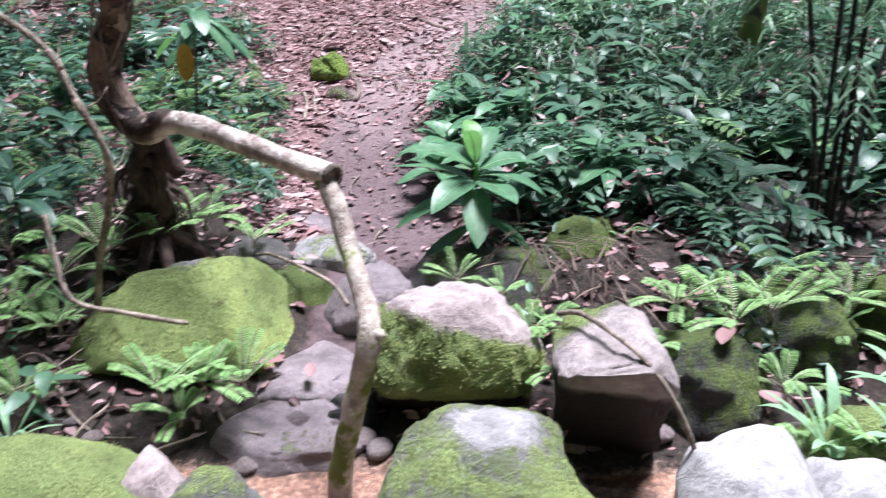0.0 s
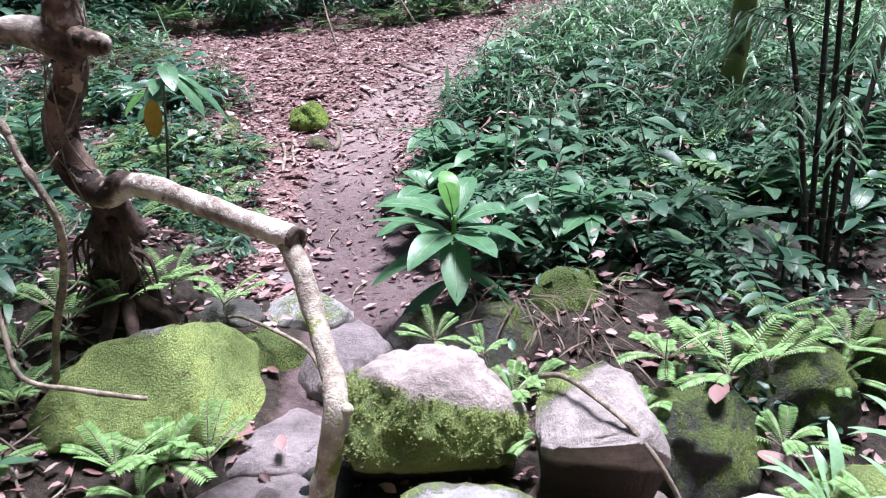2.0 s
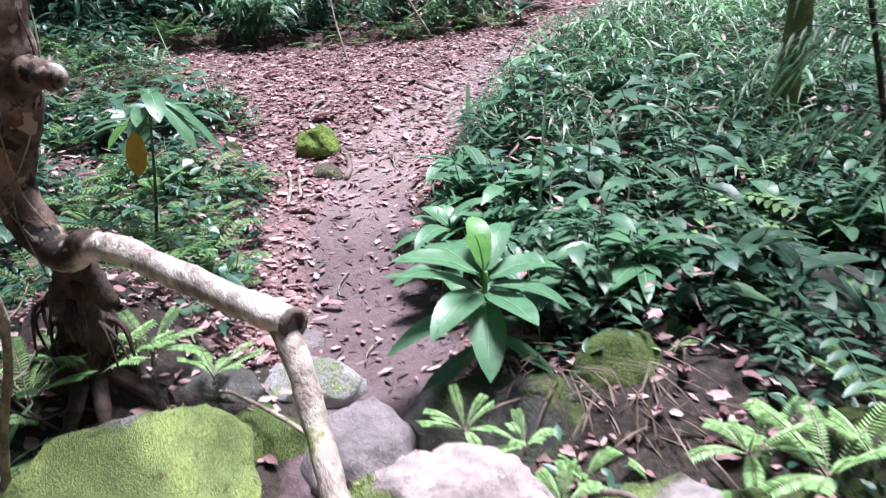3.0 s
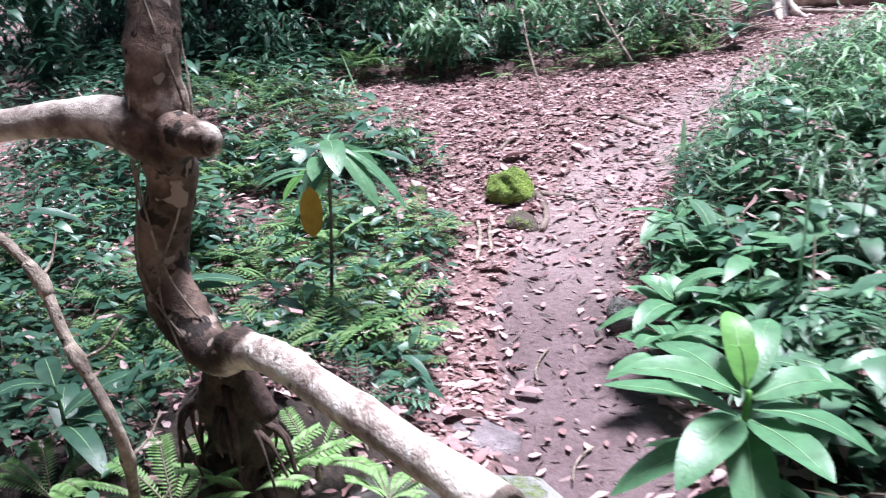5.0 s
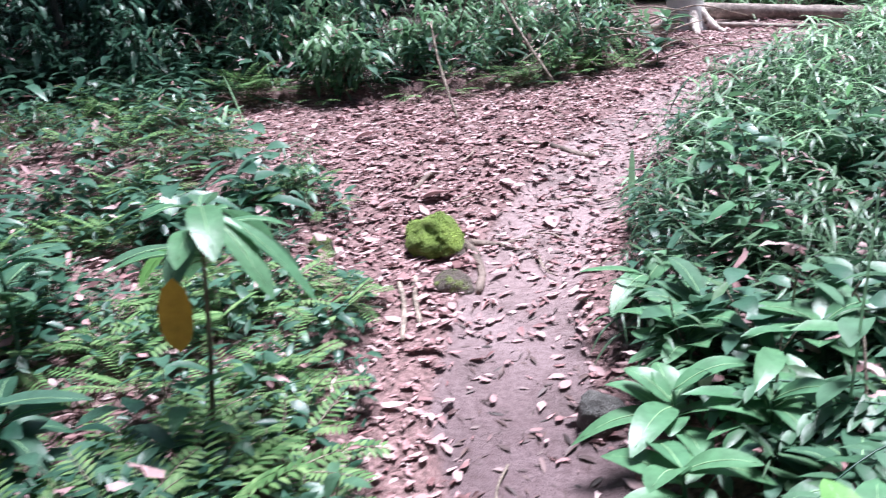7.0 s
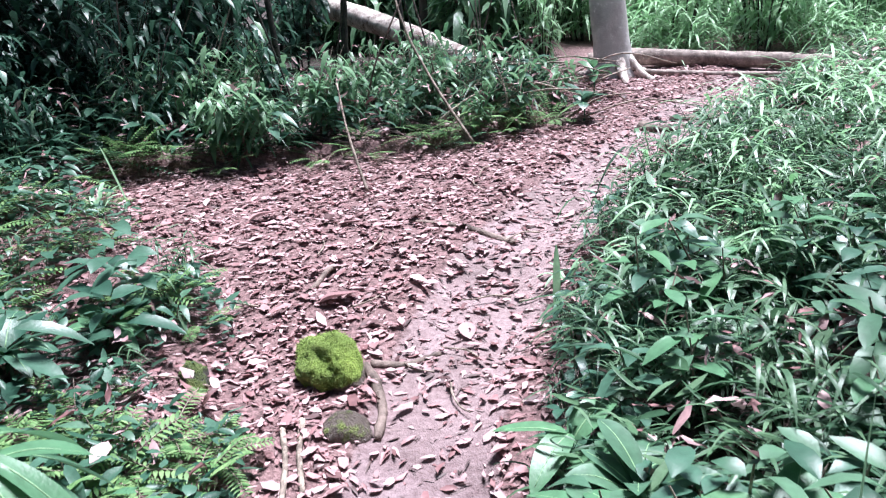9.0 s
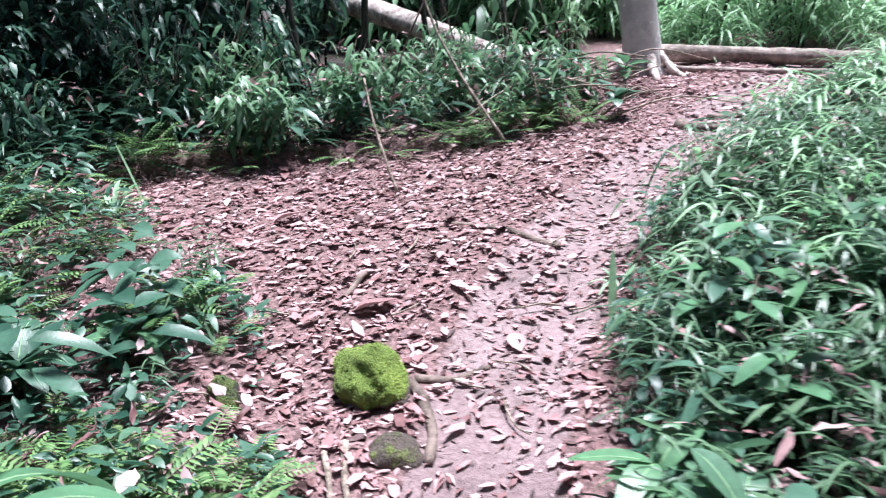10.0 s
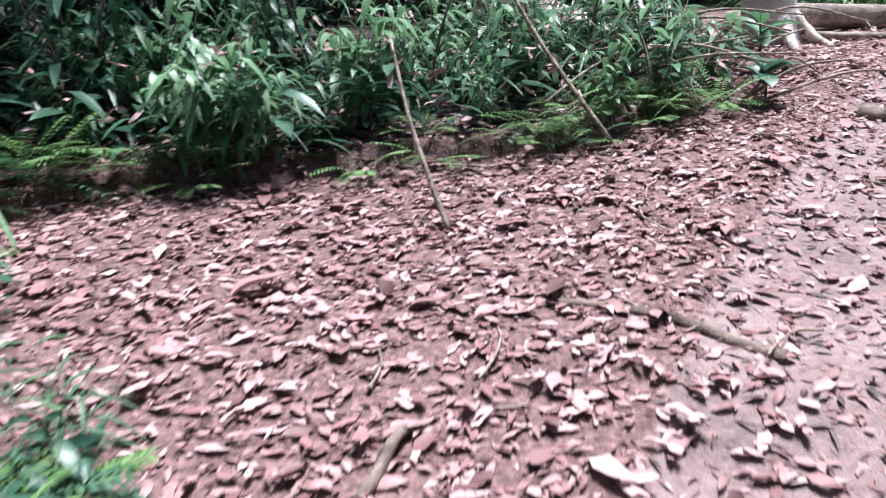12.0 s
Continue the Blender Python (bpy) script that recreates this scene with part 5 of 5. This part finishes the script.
def yellow_leaf_sapling():
    x, y = -1.24, 4.35
    z = height(x, y)
    g = Geo()
    tube(g, [(x - 0.08, y, z - 0.05), (x - 0.03, y, z + 0.35), (x, y, z + 0.78)], 0.009, 0.005, n=6)
    ob = tagged(new("sapling"), "young sapling with a whorl of leaves and one yellowed hanging leaf", "sapling")
    part("stem", g, BARK, ob)
    R = random.Random(3)
    for i in range(16):
        c = i * 2.4
        d = np.array((math.cos(c), math.sin(c), R.uniform(-0.15, 0.6)))
        blade_part(ob, LEAF_LIME if i == 9 else LEAF_BROAD if i % 3 else LEAF, (x, y, z + R.uniform(0.64, 0.80)), d, R.uniform(0.2, 0.32), R.uniform(0.06, 0.09), R.uniform(0.3, 0.75), 0.2, 0, a=0.9, b=0.6)
    lf = Geo()
    leaf(lf, (x + 0.02, y - 0.28, z + 0.68), (0.02, -0.12, -1.0), 0.18, 0.08, 0, 0.15, 7, 0.5, 0.5)
    part("leaf", lf, LEAF_YELLOW, ob, "yellowed dead leaf hanging down")


yellow_leaf_sapling()
leafy_plant("young_plant", -1.74, 6.18, 6, "young plant with long light green leaves", LEAF_BROAD, 91, 0.12)
leafy_plant("young_plant", -2.0, 5.9, 7, "young plant with broad green leaves", LEAF_DARK, 92, 0.16)
leafy_plant("young_plant", -1.9, 4.3, 9, "broad green leaves on a low stem", LEAF_DARK, 93, 0.3)
leafy_plant("young_plant", -1.75, 3.3, 9, "broad green leaves on a low stem", LEAF_DARK, 94, 0.3)
leafy_plant("young_plant", -2.2, 4.9, 9, "broad green leaves on a low stem", LEAF, 95, 0.4)
scatter(SEEDLINGS, 16, (-2.6, -1.35), (2.2, 3.6), lambda x, y: True, (0.6, 1.2), apart=16)
scatter(SEEDLINGS_DARK, 14, (1.5, 3.2), (2.2, 3.6), lambda x, y: abs(x - 1.95) > 0.3, (0.6, 1.2), apart=14)
scatter(FERNS_DARK, 8, (-2.6, -1.35), (2.2, 3.6), lambda x, y: True, (0.6, 1.0), apart=8)
scatter(FERNS_DARK, 10, (1.3, 3.2), (2.3, 3.6), lambda x, y: True, (0.6, 1.0), apart=10)

for x, y, s, dz in [(-0.78, 2.42, 0.95, 0.16), (-0.66, 2.46, 0.85, 0.13), (-0.92, 2.40, 0.9, 0.14), (-0.85, 2.36, 0.7, 0.08), (-1.38, 2.75, 0.7, 0.1), (-1.15, 3.2, 1.1, 0.05), (-0.98, 3.3, 0.9, 0.1), (-1.34, 3.15, 1.1, 0.05), (-1.5, 3.05, 1.0, 0.05), (-1.62, 2.85, 1.1, 0.04), (-1.45, 2.8, 0.9, 0.05), (-0.78, 3.28, 0.7, 0.12), (-1.75, 3.2, 1.1, 0.04), (-1.4, 2.45, 0.9, 0.08)]:
    place(FERNS[RNG.randrange(3)], x, y, s, dz, apart=True)
for x, y, s, z in [(0.40, 2.92, 0.7, 0.16), (0.62, 2.88, 0.7, 0.14), (0.75, 3.45, 0.7, 0.3), (1.6, 3.3, 0.8, 0.15), (0.30, 2.62, 0.75, 0.28), (0.36, 2.46, 0.6, 0.22), (0.22, 2.86, 0.6, 0.32), (0.05, 2.9, 0.6, 0.36), (0.85, 2.82, 0.9, 0.30), (1.05, 2.75, 1.1, 0.26), (1.22, 2.85, 0.9, 0.26), (1.5, 2.9, 0.8, 0.16), (0.98, 3.02, 0.9, 0.2), (1.35, 3.25, 0.9, 0.24), (1.62, 3.05, 0.9, 0.2), (0.72, 2.62, 0.7, 0.2), (1.15, 2.5, 0.8, 0.14), (1.9, 2.95, 0.9, 0.25), (1.3, 2.15, 0.9, 0.12), (1.55, 2.35, 0.9, 0.12), (1.1, 2.2, 0.7, 0.06), (1.75, 2.6, 0.9, 0.15)]:
    place(FERNS[RNG.randrange(3)], x, y, s, z=z, apart=True)


def strap_plant(x, y, z, blades, length, width, seed):
    R = random.Random(seed)
    ob = tagged(new("strap_leaved_plant"), "tuft of long pale green strap leaves by the stream", "plant", "strap-leaved plants")
    ob.matrix_basis = pose(x, y, z)
    for i in range(blades):
        lf = Geo()
        c = i * 2.4 + R.uniform(-0.3, 0.3)
        leaf(lf, (0.02 * math.cos(c), 0.02 * math.sin(c), 0), (math.cos(c), math.sin(c), R.uniform(0.6, 2.2)), length * R.uniform(0.7, 1.1), width, R.uniform(0.2, 0.7), 0.25, 8, 0.35, 0.6)
        part("blade", lf, LEAF_PALE, ob)


strap_plant(1.22, 2.22, 0.05, 13, 0.42, 0.04, 1)
strap_plant(1.42, 2.1, 0.08, 14, 0.42, 0.036, 2)
strap_plant(1.6, 2.5, 0.1, 12, 0.36, 0.034, 3)
strap_plant(-1.35, 2.25, 0.1, 12, 0.26, 0.014, 4)
strap_plant(0.24, 6.7, 0.72, 9, 0.22, 0.02, 5)
strap_plant(-1.42, 3.0, 0.2, 7, 0.42, 0.03, 7)
strap_plant(0.5, 5.0, 0.42, 9, 0.5, 0.025, 8)
strap_plant(0.9, 5.5, 0.5, 10, 0.5, 0.025, 9)
strap_plant(1.3, 4.6, 0.4, 9, 0.55, 0.028, 10)
strap_plant(-2.3, 7.6, 1.0, 8, 0.35, 0.03, 6)

def upright_blade(x, y, tall, width, lean, label):
    g = Geo()
    z = height(x, y)
    leaf(g, (x, y, z - 0.02), (lean, -0.03, 1.0), tall, width, 0.0, 0.3, 9, 0.3, 0.5)
    thing("upright_blade", g, LEAF_PALE, label, "plant")


upright_blade(0.40, 4.25, 0.9, 0.034, 0.05, "tall upright pale green blade by the trail")
upright_blade(0.17, 6.52, 0.32, 0.035, 0.02, "single upright leaf at the trail edge")
upright_blade(-2.25, 7.95, 0.4, 0.04, -0.3, "arched pale blade in the leaf litter")


# dry hanging roots and straw below the broad-leaved plants
def straw_bundle(x, y, z, count, seed, spread):
    R = random.Random(seed)
    g = Geo()
    for _ in range(count):
        a = R.uniform(-1.6, 1.6)
        p = (x + R.uniform(-spread, spread), y + R.uniform(-0.1, 0.08), z + R.uniform(-0.12, 0.06))
        leaf(g, p, (math.sin(a) + 0.5, -abs(math.cos(a)), R.uniform(-0.9, 0.3)), R.uniform(0.08, 0.26), R.uniform(0.004, 0.010), R.uniform(-0.2, 0.7), 0.3, 4, 0.3, 0.4)
    thing("dry_grass", g, LEAF_STRAW, "tangle of dry brown straw hanging over the ledge", "dry grass", kind="stuff")


straw_bundle(0.22, 3.32, 0.38, 60, 1, 0.15)
straw_bundle(0.5, 3.2, 0.38, 80, 2, 0.22)
straw_bundle(0.7, 3.05, 0.3, 40, 3, 0.12)


# ---- leaf litter and groundcover ----
def litter(name, count, xr, yr, density, size, mat, label, category, up=(0.0, 0.35), lift=(0.004, 0.02), seed=1, ratio=(0.35, 0.6), fold=(-0.5, 0.7), roll=0.45):
    R = random.Random(seed)
    g = Geo()
    made = 0
    for _ in range(count * 6):
        if made >= count:
            break
        x, y = R.uniform(*xr), R.uniform(*yr)
        if R.random() > density(x, y):
            continue
        c, l = R.uniform(0, 6.28), R.uniform(*size)
        leaf(g, (x, y, height(x, y) + R.uniform(*lift)), (math.cos(c), math.sin(c), R.uniform(*up)), l, l * R.uniform(*ratio), R.uniform(-0.1, 0.3), R.uniform(*fold), 4 if y < 4.6 or l > 0.07 else 2 if l < 0.045 else 3, R.uniform(0.3, 0.75), R.uniform(0.35, 0.95), R.uniform(-roll, roll))
        if mat is LEAF_DRY:
            g.v[-1] = g.v[-1] + np.random.uniform(-0.07, 0.07, g.v[-1].shape) * l * np.array((1, 1, 0.9))
        made += 1
    thing(name, g, mat, label, category, kind="stuff")


def patchy(x, y):
    return smooth(noise.noise(Vector((x * 2.1, y * 2.1, 9.0))), -0.25, 0.25)


def clearing(x, y):
    r, l, t = edge_right(y), edge_left(y), trail_mask(x, y)
    if y < 3.4 or x > r + 0.15 or (y > 9.5 and x < l - 0.5):
        return 0.0
    inside = 1.0 if x > l - 0.2 else 0.75
    return inside * (1 - (0.97 if y < 5.6 else 0.85) * t)


litter("leaf_litter", 19000, (-4.5, 3.5), (3.5, 11.3), clearing, (0.02, 0.05), LEAF_DRY, "pinkish-brown crumbs of fallen dead leaves", "leaf litter", (-0.05, 0.25), (0.002, 0.016), 2, (0.2, 0.55))
litter("leaf_litter", 11000, (-4.5, 3.5), (3.5, 11.3), clearing, (0.04, 0.085), LEAF_DRY, "thick pinkish-brown litter of fallen dead leaves", "leaf litter", (-0.06, 0.16), (0.004, 0.02), 21, (0.22, 0.5), (-0.3, 0.45), 0.3)
litter("leaf_litter", 450, (-4.5, 3.5), (3.5, 11.3), clearing, (0.09, 0.13), LEAF_DRY, "large pale curled dead leaves", "leaf litter", (-0.02, 0.12), (0.012, 0.022), 22, (0.3, 0.5), (-0.2, 0.4), 0.25)
litter("leaf_litter", 1900, (-1.0, 3.5), (3.4, 11.3), lambda x, y: trail_mask(x, y), (0.02, 0.075), LEAF_BITS, "dark trodden leaf bits on the clay trail", "leaf litter", (-0.05, 0.1), (0.001, 0.006), 3, (0.06, 0.3))
litter("leaf_litter", 1500, (-1.0, 3.5), (3.6, 11.3), lambda x, y: trail_mask(x, y) * smooth(y, 4.3, 6.5), (0.03, 0.08), LEAF_DRY, "scattered dead leaves on the clay trail", "leaf litter", (-0.05, 0.15), (0.003, 0.012), 23, (0.25, 0.5))
litter("leaf_litter", 5000, (-6.0, 5.0), (2.6, 11.5), lambda x, y: 0.0 if clearing(x, y) > 0.4 or trail_mask(x, y) > 0.2 else 0.8, (0.04, 0.09), LEAF_DRY, "dead leaves among the undergrowth", "leaf litter", seed=4)
litter("groundcover", 10000, (0.0, 5.5), (3.4, 12.0), lambda x, y: patchy(x, y) if right_bank(x, y) else 0.0, (0.05, 0.16), LEAF_GRASS, "dense low green undergrowth leaves", "undergrowth", (-0.2, 0.8), (0.02, 0.24), 5, (0.10, 0.38))
litter("groundcover", 9000, (-5.5, -0.7), (3.4, 8.8), lambda x, y: (1.0 if left_clump(x, y) else 0.06) * (1.0 if y < 6.6 else 0.3) if left_bank(x, y) else 0.0, (0.03, 0.09), LEAF_DARK, "low green herbs over dead leaves", "undergrowth", (-0.2, 0.8), (0.02, 0.16), 6, (0.3, 0.5))


litter("leaf_litter", 1100, (-2.2, 2.6), (2.3, 4.2), lambda x, y: 0.0 if trail_mask(x, y) > 0.3 else 0.9, (0.03, 0.075), LEAF_DRY, "dark damp dead leaves between the rocks", "leaf litter", (-0.1, 0.4), (0.004, 0.03), 12, (0.3, 0.55))
litter("dry_undergrowth", 2400, (0.0, 4.5), (3.5, 11.0), lambda x, y: 1.0 if right_bank(x, y) else 0.0, (0.05, 0.13), LEAF_DRY, "withered brown leaves caught in the undergrowth", "undergrowth", (-0.8, 0.5), (0.06, 0.26), 14, (0.15, 0.45))
litter("dry_undergrowth", 900, (-4.5, 0.7), (8.5, 11.0), lambda x, y: 1.0 if x < edge_left(y) else 0.0, (0.05, 0.13), LEAF_DRY, "withered brown leaves hung up in the thicket", "undergrowth", (-0.9, 0.4), (0.02, 0.45), 16, (0.12, 0.4))
litter("dry_undergrowth", 700, (-4.5, -0.8), (3.5, 8.6), lambda x, y: 1.0 if left_bank(x, y) else 0.0, (0.05, 0.12), LEAF_DRY, "withered brown leaves caught in the herbs", "undergrowth", (-0.8, 0.5), (0.03, 0.16), 15, (0.15, 0.45))
litter("groundcover", 800, (0.3, 2.6), (2.7, 4.4), lambda x, y: patchy(x, y), (0.03, 0.08), LEAF_DARK, "small dark herbs in the damp hollow", "undergrowth", (0.0, 0.9), (0.02, 0.12), 13, (0.25, 0.5))


def fallen_leaves():
    meshes = []
    for k in range(7):
        g = Geo()
        R = random.Random(90 + k)
        leaf(g, (-0.5, 0, 0.04), (1, 0, 0.05), 1.0, R.uniform(0.4, 0.6), R.uniform(-0.05, 0.15), R.uniform(-0.3, 0.5), 6, 0.55, 0.65, 0, 0.05)
        g.v[-1] = g.v[-1] + np.random.uniform(-0.035, 0.035, g.v[-1].shape)
        meshes.append(g.mesh("fallen_leaf", LEAF_DRY))
    for i in range(200):
        y = RNG.uniform(3.6, 9.5)
        x = RNG.uniform(edge_left(y), edge_right(y))
        s = RNG.uniform(0.05, 0.11) * (1 - 0.45 * trail_mask(x, y))
        ob = tagged(new("fallen_leaf", meshes[i % 7]), "curled pale brown fallen leaf on the ground", "leaf", "fallen leaves")
        ob.matrix_basis = pose(x, y, height(x, y) + 0.012, RNG.uniform(-12, 12), RNG.uniform(-12, 12), RNG.uniform(0, 360))
        ob.scale = (s, s, 0.5 * s)


fallen_leaves()

for x, y, z, s, turn in [(1.30, 4.10, 0.46, 0.22, 20), (0.95, 2.55, 0.31, 0.12, 60), (-0.62, 2.66, 0.14, 0.13, 5), (-0.46, 2.60, 0.15, 0.08, 100), (-0.95, 3.72, 0.30, 0.18, 150), (0.36, 2.28, 0.12, 0.16, 80), (-0.82, 6.62, 0.72, 0.2, 10), (-0.24, 6.40, 0.60, 0.15, 100), (-1.36, 7.66, 0.92, 0.2, 30), (-0.85, 7.5, 0.88, 0.12, 5), (1.1, 2.45, 0.12, 0.12, 140)]:
    g = Geo()
    leaf(g, (-0.5, 0, 0.02), (1, 0, 0.12), 1.0, 0.5, 0.1, 0.35, 7, 0.5, 0.6, 0.15, 0.06)
    ob = thing("fallen_leaf", g, LEAF_DRY, "large curled pale brown dead leaf", "leaf", "fallen leaves", at=pose(x, y, z, 0, -8, turn))
    ob.scale = (s, s, s)
